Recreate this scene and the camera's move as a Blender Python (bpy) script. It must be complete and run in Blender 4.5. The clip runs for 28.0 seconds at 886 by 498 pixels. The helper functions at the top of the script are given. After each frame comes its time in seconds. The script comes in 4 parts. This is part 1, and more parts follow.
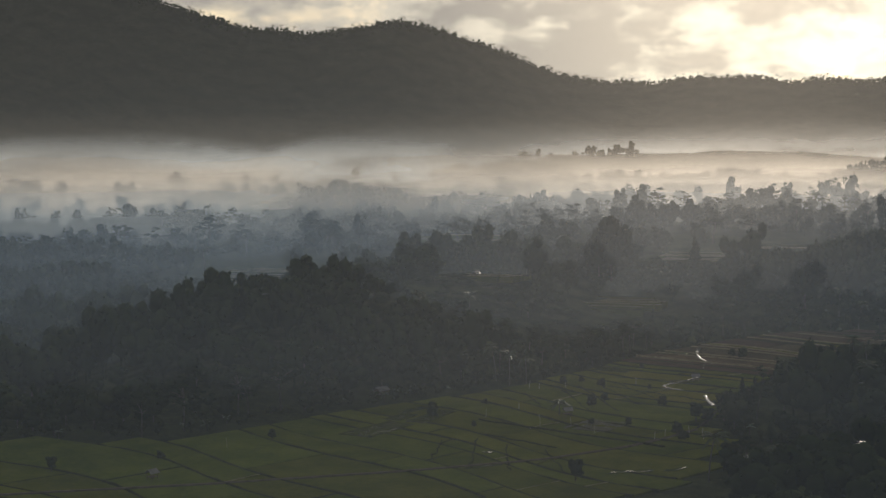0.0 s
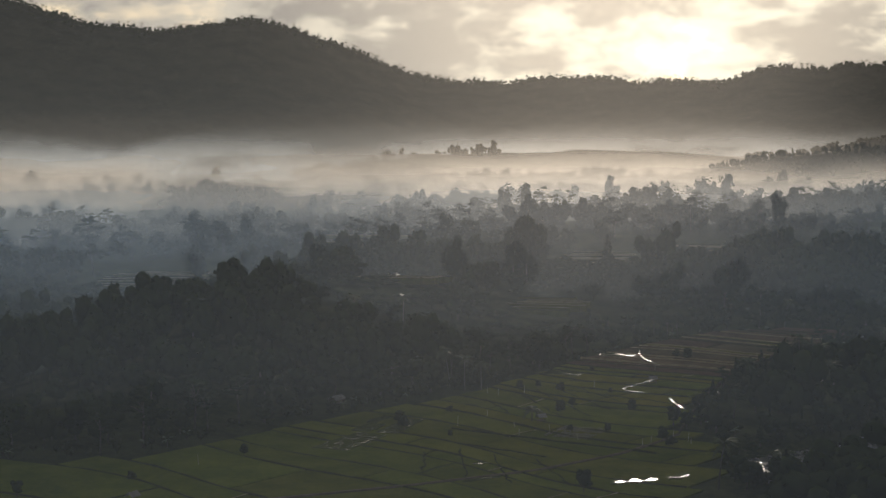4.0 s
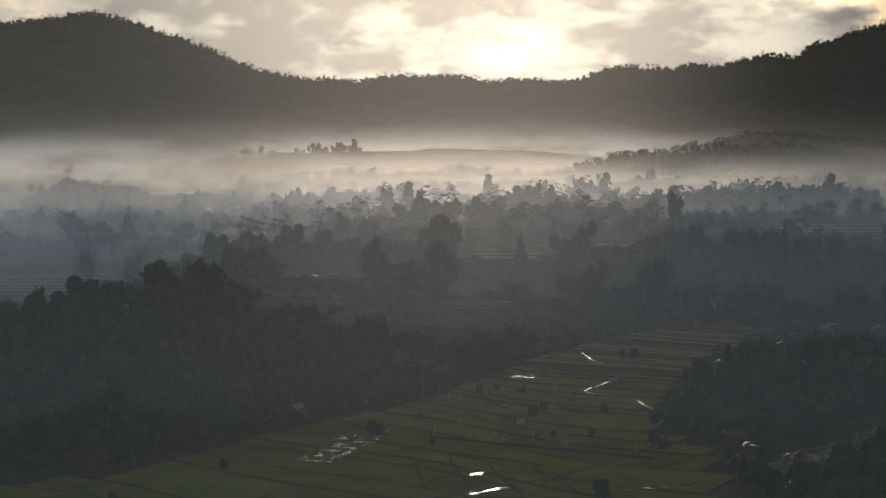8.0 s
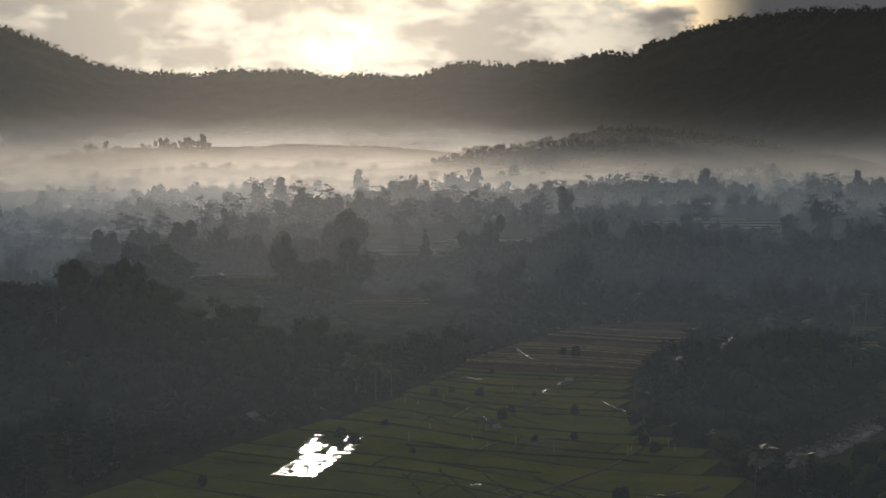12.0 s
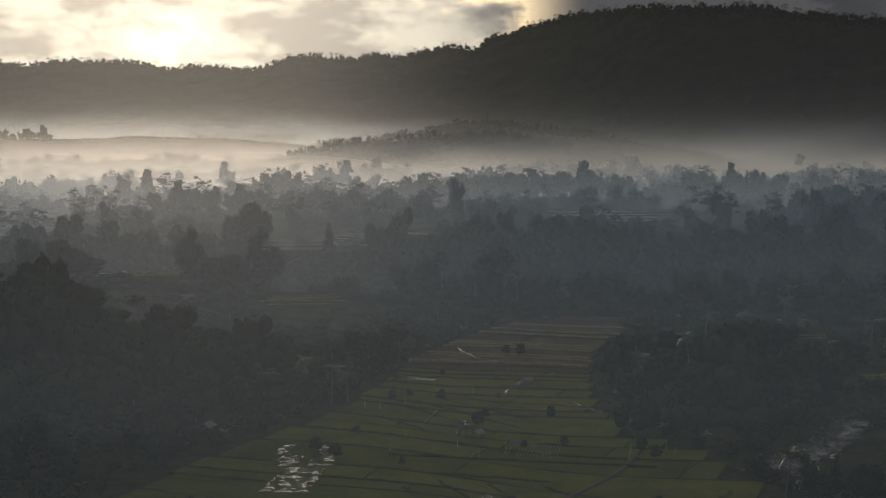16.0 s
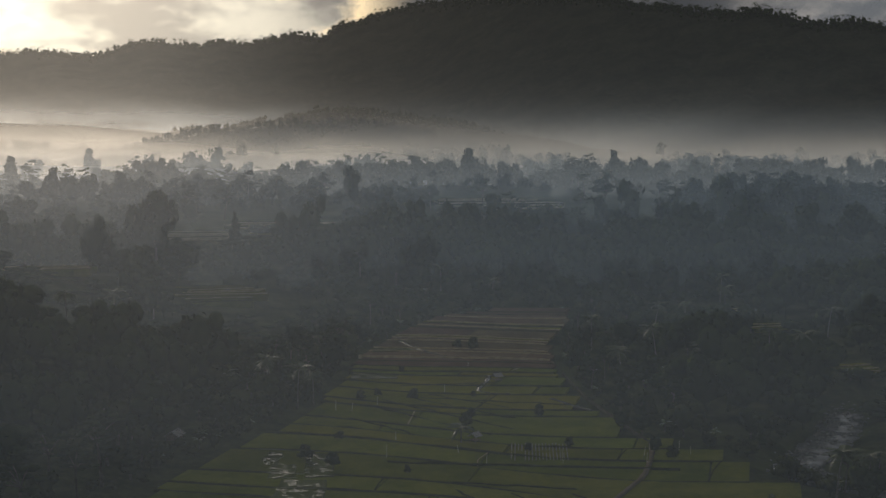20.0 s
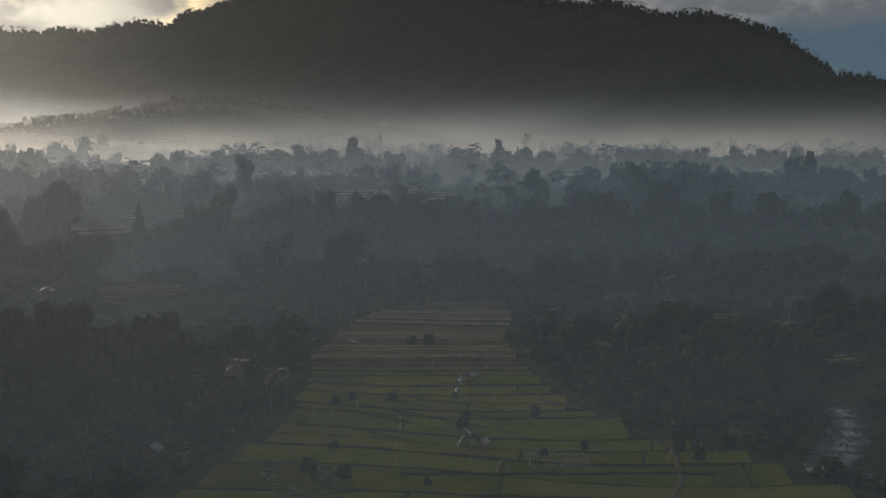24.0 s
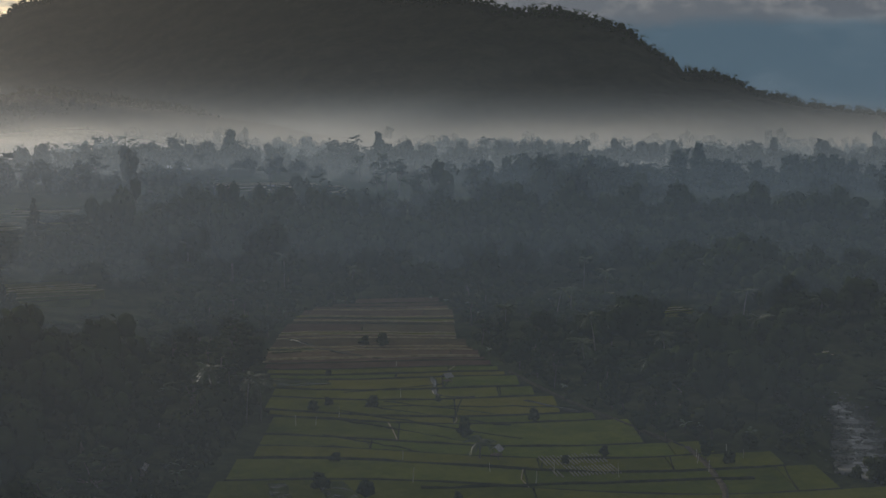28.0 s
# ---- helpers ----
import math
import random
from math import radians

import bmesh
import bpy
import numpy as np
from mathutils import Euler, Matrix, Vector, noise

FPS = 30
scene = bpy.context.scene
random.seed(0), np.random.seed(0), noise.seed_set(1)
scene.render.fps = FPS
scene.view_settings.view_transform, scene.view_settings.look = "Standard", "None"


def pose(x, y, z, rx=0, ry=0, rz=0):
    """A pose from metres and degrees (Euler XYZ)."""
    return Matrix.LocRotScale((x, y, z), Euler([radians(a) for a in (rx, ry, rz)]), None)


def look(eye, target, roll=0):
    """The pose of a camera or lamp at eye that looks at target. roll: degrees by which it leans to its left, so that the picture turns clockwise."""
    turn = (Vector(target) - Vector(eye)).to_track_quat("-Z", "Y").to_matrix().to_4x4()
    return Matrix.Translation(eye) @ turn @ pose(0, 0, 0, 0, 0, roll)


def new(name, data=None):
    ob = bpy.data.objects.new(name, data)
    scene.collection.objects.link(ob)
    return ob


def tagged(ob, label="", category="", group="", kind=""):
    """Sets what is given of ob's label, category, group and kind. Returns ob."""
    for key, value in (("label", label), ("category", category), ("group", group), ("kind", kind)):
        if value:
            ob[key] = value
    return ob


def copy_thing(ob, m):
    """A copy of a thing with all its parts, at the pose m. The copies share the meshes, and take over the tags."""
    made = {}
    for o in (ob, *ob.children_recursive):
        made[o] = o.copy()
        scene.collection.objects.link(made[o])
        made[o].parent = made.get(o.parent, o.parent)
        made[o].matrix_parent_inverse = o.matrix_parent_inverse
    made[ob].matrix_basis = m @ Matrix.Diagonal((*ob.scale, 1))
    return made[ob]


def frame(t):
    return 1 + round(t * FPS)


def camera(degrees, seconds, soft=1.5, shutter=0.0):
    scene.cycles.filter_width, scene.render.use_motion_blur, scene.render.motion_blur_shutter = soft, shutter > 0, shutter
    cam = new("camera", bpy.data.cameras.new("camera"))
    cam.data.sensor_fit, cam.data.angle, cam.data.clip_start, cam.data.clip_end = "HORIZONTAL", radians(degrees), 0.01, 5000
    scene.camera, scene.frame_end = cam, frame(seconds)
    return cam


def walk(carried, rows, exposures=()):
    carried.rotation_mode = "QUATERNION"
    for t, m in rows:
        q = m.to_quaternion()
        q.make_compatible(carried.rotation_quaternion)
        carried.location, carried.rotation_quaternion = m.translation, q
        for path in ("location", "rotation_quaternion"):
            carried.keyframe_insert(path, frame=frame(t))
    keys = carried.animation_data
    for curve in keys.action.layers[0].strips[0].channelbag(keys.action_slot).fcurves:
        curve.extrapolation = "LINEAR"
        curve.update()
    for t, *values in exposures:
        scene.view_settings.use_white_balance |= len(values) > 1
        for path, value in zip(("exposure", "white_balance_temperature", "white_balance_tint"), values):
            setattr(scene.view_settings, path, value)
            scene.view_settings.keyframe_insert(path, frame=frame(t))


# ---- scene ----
cam = camera(35.26, 28.0, soft=1.5)
PATH = [  # seconds, place, yaw to the left, pitch, lean
    (0.0, -0.00, 0.00, 79.00, 18.428, -3.736, -0.292),
    (1.0, -10.29, 1.81, 78.95, 16.909, -3.741, -0.292),
    (2.0, -20.62, 3.49, 78.89, 15.279, -3.760, -0.288),
    (3.0, -30.99, 5.21, 78.82, 13.592, -3.778, -0.294),
    (4.0, -41.38, 7.12, 78.73, 11.923, -3.790, -0.270),
    (5.0, -51.76, 9.33, 78.61, 10.261, -3.798, -0.239),
    (6.0, -62.12, 11.94, 78.46, 8.559, -3.829, -0.188),
    (7.0, -72.44, 15.03, 78.27, 6.976, -3.823, -0.196),
    (8.0, -82.68, 18.64, 78.05, 5.301, -3.857, -0.171),
    (9.0, -92.83, 22.80, 77.78, 3.566, -3.909, -0.149),
    (10.0, -102.86, 27.52, 77.48, 1.773, -3.942, -0.148),
    (11.0, -112.74, 32.82, 77.15, 0.072, -3.983, -0.074),
    (12.0, -122.45, 38.66, 76.78, -1.664, -4.023, -0.106),
    (13.0, -131.97, 45.03, 76.38, -3.438, -4.065, -0.059),
    (14.0, -141.26, 51.90, 75.95, -5.183, -4.118, -0.026),
    (15.0, -150.31, 59.21, 75.49, -6.922, -4.176, 0.037),
    (16.0, -159.10, 66.93, 75.02, -8.645, -4.276, 0.037),
    (17.0, -167.61, 74.99, 74.52, -10.360, -4.382, 0.085),
    (18.0, -175.83, 83.35, 74.01, -12.053, -4.476, 0.163),
    (19.0, -183.74, 91.95, 73.48, -13.723, -4.587, 0.196),
    (20.0, -191.33, 100.74, 72.94, -15.387, -4.703, 0.209),
    (21.0, -198.60, 109.67, 72.39, -17.043, -4.783, 0.238),
    (22.0, -205.55, 118.70, 71.82, -18.668, -4.864, 0.257),
    (23.0, -212.19, 127.80, 71.23, -20.331, -4.936, 0.251),
    (24.0, -218.51, 136.93, 70.62, -22.009, -5.011, 0.227),
    (25.0, -224.54, 146.08, 69.99, -23.744, -5.061, 0.242),
    (26.0, -230.30, 155.25, 69.32, -25.404, -5.096, 0.269),
    (27.0, -235.80, 164.46, 68.61, -27.062, -5.125, 0.300),
    (28.0, -241.09, 173.74, 67.85, -28.746, -5.161, 0.303),
]


def aim(x, y, z, yaw, pitch, lean):
    """The camera's pose from its place and its angles in degrees."""
    a, b = radians(yaw), radians(pitch)
    ahead = Vector((-math.sin(a) * math.cos(b), math.cos(a) * math.cos(b), math.sin(b)))
    return look((x, y, z), Vector((x, y, z)) + ahead * 100, lean)


walk(cam, [(t, aim(*row)) for t, *row in PATH], exposures=[(0.0, 0.03, 6500, 10), (8.0, -0.10, 6500, 12), (15.0, -0.12, 6500, 11), (21.0, -0.04, 6400, 10), (28, 0.02, 6150, 9)])

# ---- light ----
SUN_YAW, SUN_EL = 3.6, 12.4  # degrees to the left of +y, above the horizon
sun_way = Vector((-math.sin(radians(SUN_YAW)) * math.cos(radians(SUN_EL)),
                  math.cos(radians(SUN_YAW)) * math.cos(radians(SUN_EL)), math.sin(radians(SUN_EL))))
sun = new("sun", bpy.data.lights.new("sun", "SUN"))
sun.data.energy, sun.data.angle, sun.data.color = 2.0, radians(1.5), (1.0, 0.88, 0.74)
sun.matrix_world = look(sun_way * 900, (0, 0, 0))
scene.view_settings.exposure = 0.0


class Nodes:
    """Short hand for a node tree: n("MIX", {socket: value or link}, attribute=value) gives the node."""

    def __init__(self, tree):
        self.tree = tree
        tree.nodes.clear()

    def __call__(self, kind, links=None, **settings):
        node = self.tree.nodes.new("ShaderNode" + kind)
        for key, value in settings.items():
            setattr(node, key, value)
        for key, value in (links or {}).items():
            if isinstance(value, bpy.types.NodeSocket):
                self.tree.links.new(value, node.inputs[key])
            else:
                node.inputs[key].default_value = value
        return node

    def math(self, operation, a, b=0.0, clamp=False):
        return self("Math", {0: a, 1: b}, operation=operation, use_clamp=clamp).outputs[0]

    def ramp(self, value, low, high, to_low=0.0, to_high=1.0, smooth=True):
        return self("MapRange", {0: value, 1: low, 2: high, 3: to_low, 4: to_high},
                    interpolation_type="SMOOTHSTEP" if smooth else "LINEAR").outputs[0]

    def mix(self, fac, a, b):
        return self("Mix", {0: fac, 6: a, 7: b}, data_type="RGBA").outputs[2]

    def noise(self, vector, scale, detail=4.0, rough=0.55):
        links = {"Scale": scale, "Detail": detail, "Roughness": rough}
        if vector is not None:
            links["Vector"] = vector
        return self("TexNoise", links).outputs[0]


def build_world():
    """Dawn sky: clear air under a broken deck of cloud that glows about the sun."""
    world = bpy.data.worlds.new("dawn_sky")
    world.use_nodes = True
    scene.world = world
    n = Nodes(world.node_tree)
    sky = n("TexSky", sky_type="NISHITA", sun_disc=False, sun_elevation=radians(SUN_EL), sun_rotation=radians(-SUN_YAW),
            air_density=1.0, dust_density=2.0)
    clear = n("Background", {"Color": sky.outputs[0], "Strength": 0.09})
    way = n("TexCoord").outputs["Generated"]
    split = n("SeparateXYZ", {0: way})
    rise = n.math("MAXIMUM", split.outputs[2], 0.0)
    stretched = n("Mapping", {"Vector": way, "Location": (7.3, 2.2, 1.4), "Scale": (1, 1, 2.2)}).outputs[0]
    big = n.noise(stretched, 5.0, 5.0, 0.55)
    fine = n.noise(stretched, 15.0, 9.0, 0.62)
    cover = n.ramp(n.math("ADD", n.math("MULTIPLY", big, 0.7), n.math("MULTIPLY", fine, 0.3)), 0.30, 0.45)
    thick = n.ramp(n.math("ADD", n.math("MULTIPLY", big, 0.45), n.math("MULTIPLY", fine, 0.55)), 0.45, 0.56)
    # the glow reaches down to the ridges under the sun
    level = n("VectorMath", {0: n("VectorMath", {0: way, 1: (1, 1, 0.35)}, operation="MULTIPLY").outputs[0]}, operation="NORMALIZE").outputs[0]
    near = n("VectorMath", {0: level, 1: Vector((sun_way.x, sun_way.y, sun_way.z * 0.35)).normalized()}, operation="DOT_PRODUCT").outputs["Value"]
    near = n.math("MAXIMUM", near, 0.0)
    wide = n.math("POWER", near, 13.0)
    tight = n.math("POWER", near, 60.0)
    thin_colour = n.mix(wide, (0.165, 0.16, 0.16, 1), (0.74, 0.66, 0.52, 1))
    thin_colour = n.mix(tight, thin_colour, (1.02, 0.92, 0.70, 1))
    thick_colour = n.mix(wide, (0.080, 0.088, 0.100, 1), (0.36, 0.325, 0.275, 1))
    thick_colour = n.mix(tight, thick_colour, (0.60, 0.515, 0.40, 1))
    # low in the sky, away from the sun, a far bank of slate-blue cloud
    edge = n.math("ADD", rise, n.math("MULTIPLY", n.math("SUBTRACT", fine, 0.5), 0.03))
    low = n.math("MULTIPLY", n.ramp(edge, 0.080, 0.066), n.ramp(near, 0.86, 0.78))
    thin_colour = n.mix(low, thin_colour, (0.065, 0.095, 0.12, 1))
    thick_colour = n.mix(low, thick_colour, (0.05, 0.08, 0.105, 1))
    # a dark cap of cloud over the round mountain
    turn = n.math("DIVIDE", split.outputs[0], n.math("MAXIMUM", split.outputs[1], 0.05))
    cap = n.math("MULTIPLY", n.math("MULTIPLY", n.ramp(turn, 0.13, 0.26), n.ramp(turn, 0.60, 0.46)), n.ramp(edge, 0.060, 0.082))
    thin_colour = n.mix(cap, thin_colour, (0.060, 0.060, 0.063, 1))
    thick_colour = n.mix(cap, thick_colour, (0.034, 0.035, 0.039, 1))
    cloud = n("Background", {"Color": n.mix(thick, thin_colour, thick_colour), "Strength": 1.32})
    mixed = n("MixShader", {0: n.math("MAXIMUM", n.math("MAXIMUM", cover, low), cap), 1: clear.outputs[0], 2: cloud.outputs[0]})
    n("OutputWorld", {0: mixed.outputs[0]})


build_world()


# ---- materials ----
def surface(name, low, high, scale, rough=0.85, bump=0.3, bump_scale=None, fleck=None, vary=0.0, translucent=None, sheen=0.0):
    """A matt surface of two colours mixed by noise at two scales, with fine relief; vary: how far one piece differs from the next."""
    m = bpy.data.materials.new(name)
    m.use_nodes = True
    n = Nodes(m.node_tree)
    place = n("NewGeometry").outputs["Position"]
    wide = n.noise(place, scale, 3.0)
    fine = n.noise(place, scale * 7.3, 5.0, 0.65)
    fac = n.ramp(n.math("ADD", n.math("MULTIPLY", wide, 0.55), n.math("MULTIPLY", fine, 0.45)), 0.34, 0.66)
    colour = n.mix(fac, (*low, 1), (*high, 1))
    if fleck:
        spots = n.ramp(n.noise(place, fleck[1], 2.0), fleck[2], fleck[2] + 0.08)
        colour = n.mix(spots, colour, (*fleck[0], 1))
    if vary:
        rnd = n("ObjectInfo").outputs["Random"]
        colour = n("HueSaturation", {"Hue": n.ramp(rnd, 0, 1, 0.5 - 0.06 * vary, 0.5 + 0.03 * vary, False),
                                     "Value": n.ramp(n.math("FRACT", n.math("MULTIPLY", rnd, 7.7)), 0, 1, 1 - 0.45 * vary, 1 + 0.45 * vary, False),
                                     "Color": colour}).outputs[0]
    relief = n("Bump", {"Height": n.noise(place, bump_scale or scale * 9, 4.0), "Strength": bump, "Distance": 0.4})
    if sheen:
        out = n("BsdfPrincipled", {"Base Color": colour, "Roughness": rough, "Normal": relief.outputs[0], "Specular IOR Level": sheen}).outputs[0]
    else:
        out = n("BsdfDiffuse", {"Color": colour, "Roughness": 0.6, "Normal": relief.outputs[0]}).outputs[0]
    if translucent:
        thin = n("BsdfTranslucent", {"Color": n.mix(0.5, colour, (*translucent, 1))})
        out = n("MixShader", {0: 0.3, 1: out, 2: thin.outputs[0]}).outputs[0]
    n("OutputMaterial", {0: out})
    return m


def leaf_material(name, low, high, translucent, rough=0.7, sheen=0.0):
    """Foliage: every clump of leaves has its own tone, and light comes through it."""
    m = bpy.data.materials.new(name)
    m.use_nodes = True
    n = Nodes(m.node_tree)
    geo = n("NewGeometry")
    tone = n.math("ADD", n.math("MULTIPLY", geo.outputs["Random Per Island"], 0.35), n.math("MULTIPLY", n("ObjectInfo").outputs["Random"], 0.4))
    stain = n.ramp(n.noise(geo.outputs["Position"], 0.11, 3.0), 0.32, 0.68)
    colour = n.mix(n.math("MULTIPLY", n.math("ADD", tone, stain), 0.5), (*low, 1), (*high, 1))
    if sheen:
        base = n("BsdfPrincipled", {"Base Color": colour, "Roughness": rough, "Specular IOR Level": sheen})
    else:
        base = n("BsdfDiffuse", {"Color": colour})
    thin = n("BsdfTranslucent", {"Color": n.mix(0.5, colour, (*translucent, 1))})
    n("OutputMaterial", {0: n("MixShader", {0: 0.08, 1: base.outputs[0], 2: thin.outputs[0]}).outputs[0]})
    return m


def water_material(name, tint, rough, ripple, weeds=0.0):
    m = bpy.data.materials.new(name)
    m.use_nodes = True
    n = Nodes(m.node_tree)
    place = n("NewGeometry").outputs["Position"]
    relief = n("Bump", {"Height": n.noise(place, 1.3, 4.0, 0.6), "Strength": ripple, "Distance": 0.05})
    mud = n.mix(n.ramp(n.noise(place, 0.35, 4.0), 0.4, 0.62), (*tint, 1), (tint[0] * 0.5, tint[1] * 0.55, tint[2] * 0.5, 1))
    base = n("BsdfPrincipled", {"Base Color": mud, "Roughness": rough, "Normal": relief.outputs[0], "IOR": 1.33, "Specular IOR Level": 0.5}).outputs[0]
    if weeds:
        green = n("BsdfDiffuse", {"Color": n.mix(n.noise(place, 6.0), (0.030, 0.045, 0.010, 1), (0.070, 0.080, 0.022, 1))})
        stand = n.math("ADD", n.math("MULTIPLY", n.noise(place, 0.45, 3.0), 0.55), n.math("MULTIPLY", n.noise(place, 2.4, 4.0), 0.45))
        base = n("MixShader", {0: n.ramp(stand, weeds, weeds + 0.05), 1: base, 2: green.outputs[0]}).outputs[0]
    n("OutputMaterial", {0: base})
    return m


def mist_material(name, haze, bank, floor, top, patch, drift, near_left, far_right, least, high=0.07, light_tint=(0.70, 0.80, 0.95), thin=1.0, back=0.5, lid=90.0):
    """Droplets in the air: a thin haze at all heights, and a bank between floor and top (metres) that breaks up in
    patches and thins out from x = near_left to x = far_right, the haze by the share thin. Some of the light goes on
    nearly straight, most is spread all round. The tints paint sun or sky light into the white mist."""
    m = bpy.data.materials.new(name)
    m.use_nodes = True
    n = Nodes(m.node_tree)
    place = n("NewGeometry").outputs["Position"]
    split = n("SeparateXYZ", {0: place})
    height = split.outputs[2]
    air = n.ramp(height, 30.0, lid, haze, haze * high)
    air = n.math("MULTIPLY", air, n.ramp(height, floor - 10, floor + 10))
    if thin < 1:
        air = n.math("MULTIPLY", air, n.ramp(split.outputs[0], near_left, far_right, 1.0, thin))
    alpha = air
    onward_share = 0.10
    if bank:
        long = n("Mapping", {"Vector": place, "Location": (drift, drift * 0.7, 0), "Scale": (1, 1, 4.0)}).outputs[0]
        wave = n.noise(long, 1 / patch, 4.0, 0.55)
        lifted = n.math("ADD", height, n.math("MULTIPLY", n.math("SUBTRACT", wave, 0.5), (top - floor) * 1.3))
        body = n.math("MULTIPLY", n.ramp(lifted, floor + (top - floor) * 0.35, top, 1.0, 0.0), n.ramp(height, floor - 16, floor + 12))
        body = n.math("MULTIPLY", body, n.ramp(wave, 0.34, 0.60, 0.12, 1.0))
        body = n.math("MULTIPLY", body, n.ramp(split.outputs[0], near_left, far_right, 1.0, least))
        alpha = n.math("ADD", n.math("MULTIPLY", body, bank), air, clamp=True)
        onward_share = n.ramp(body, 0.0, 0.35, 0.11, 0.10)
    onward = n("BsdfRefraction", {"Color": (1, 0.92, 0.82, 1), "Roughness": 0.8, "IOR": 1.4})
    around = n("MixShader", {0: back, 1: n("BsdfTranslucent", {"Color": (*light_tint, 1)}).outputs[0], 2: n("BsdfDiffuse", {"Color": (*light_tint, 1)}).outputs[0]})
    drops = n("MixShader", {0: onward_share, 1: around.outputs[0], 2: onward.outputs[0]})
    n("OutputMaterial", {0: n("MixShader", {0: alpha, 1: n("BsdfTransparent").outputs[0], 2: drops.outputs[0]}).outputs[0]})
    return m


M_SOIL = surface("undergrowth", (0.030, 0.036, 0.016), (0.065, 0.075, 0.030), 0.06, bump=0.6, fleck=((0.10, 0.085, 0.05), 0.9, 0.66))
M_MOUNTAIN = surface("mountain_forest", (0.020, 0.022, 0.015), (0.042, 0.044, 0.028), 0.012, bump=0.6, bump_scale=0.07)
M_RICE = surface("rice_green", (0.072, 0.094, 0.012), (0.122, 0.140, 0.020), 0.08, bump=0.5, bump_scale=2.2, vary=0.3)
M_RIPE = surface("rice_ripe", (0.100, 0.108, 0.010), (0.150, 0.148, 0.020), 0.08, bump=0.5, bump_scale=2.2, vary=0.3)
M_STUBBLE = surface("stubble_brown", (0.088, 0.066, 0.036), (0.140, 0.104, 0.058), 0.10, bump=0.7, bump_scale=1.6, vary=0.5)
# Sunlight on the bund tops is painted in as this paler straw colour.
M_SUNLIT_STRAW = surface("sunlit_straw_edge", (0.24, 0.19, 0.10), (0.42, 0.35, 0.20), 0.8, bump=0.6)
M_BUND = surface("grassy_bund", (0.024, 0.030, 0.010), (0.060, 0.062, 0.024), 0.5, bump=0.8)
M_EARTH = surface("bare_earth", (0.090, 0.076, 0.052), (0.160, 0.135, 0.095), 0.6, bump=0.5)
M_MULCH = surface("pale_bed_cover", (0.45, 0.45, 0.42), (0.62, 0.62, 0.58), 0.8, rough=0.3, bump=0.2, sheen=0.5)
M_ROCK = surface("river_rock", (0.10, 0.10, 0.095), (0.24, 0.23, 0.21), 0.9, bump=0.6)
M_FOOTPATH = surface("trodden_grass", (0.055, 0.052, 0.030), (0.095, 0.085, 0.052), 0.6, bump=0.5)
# Matt pale colour stands for the sky's glint on the wet furrows.
M_FURROW = surface("furrow_glint_mud", (0.16, 0.15, 0.115), (0.25, 0.235, 0.18), 0.5, bump=0.1)
M_BARK = surface("bark", (0.060, 0.048, 0.036), (0.130, 0.110, 0.085), 2.0, bump=0.8)
M_PALE_BARK = surface("pale_bark", (0.09, 0.08, 0.065), (0.18, 0.16, 0.13), 2.0, bump=0.6)
M_POLE = surface("bleached_bamboo", (0.40, 0.36, 0.26), (0.60, 0.55, 0.42), 3.0, rough=0.5, bump=0.2)
M_WOOD = surface("weathered_plank", (0.11, 0.085, 0.06), (0.22, 0.18, 0.13), 2.5, bump=0.4)
M_THATCH = surface("thatch", (0.13, 0.105, 0.07), (0.24, 0.20, 0.14), 1.5, bump=0.8)
M_TIN = surface("tin_roof", (0.11, 0.105, 0.10), (0.22, 0.21, 0.20), 0.8, rough=0.35, bump=0.1, sheen=0.5, fleck=((0.28, 0.20, 0.14), 1.2, 0.64))
M_PLASTER = surface("plaster", (0.50, 0.47, 0.41), (0.66, 0.63, 0.57), 0.8, bump=0.2)
M_DARK = surface("dark_opening", (0.02, 0.02, 0.02), (0.035, 0.032, 0.03), 1.0, bump=0.1)
M_LEAF = leaf_material("leaves_dark", (0.020, 0.029, 0.012), (0.046, 0.062, 0.022), (0.09, 0.12, 0.02))
M_LEAF_OLIVE = leaf_material("leaves_olive", (0.028, 0.036, 0.014), (0.066, 0.074, 0.028), (0.12, 0.12, 0.03))
M_LEAF_FEATHER = leaf_material("leaves_feathery", (0.024, 0.033, 0.015), (0.052, 0.066, 0.026), (0.08, 0.11, 0.03))
M_PALM = leaf_material("palm_leaf", (0.036, 0.050, 0.016), (0.090, 0.110, 0.036), (0.14, 0.16, 0.03), 0.5, 0.12)
M_BANANA = leaf_material("banana_leaf", (0.045, 0.070, 0.018), (0.10, 0.13, 0.040), (0.16, 0.20, 0.03), 0.42, 0.35)
M_POND = water_material("paddy_water", (0.055, 0.050, 0.036), 0.12, 0.22)
M_FLOOD = water_material("flooded_stubble", (0.050, 0.046, 0.032), 0.14, 0.25, 0.43)
M_RIVER = water_material("river_water", (0.20, 0.20, 0.20), 0.16, 0.5)


# ---- shapes ----
def hash01(i, j, seed):
    v = np.sin(i * 127.1 + j * 311.7 + seed * 74.7) * 43758.5453
    return v - np.floor(v)


def value_noise(x, y, seed=0):
    i, j = np.floor(x), np.floor(y)
    u, v = x - i, y - j
    u, v = u * u * (3 - 2 * u), v * v * (3 - 2 * v)
    a, b = hash01(i, j, seed), hash01(i + 1, j, seed)
    c, d = hash01(i, j + 1, seed), hash01(i + 1, j + 1, seed)
    return (a * (1 - u) + b * u) * (1 - v) + (c * (1 - u) + d * u) * v


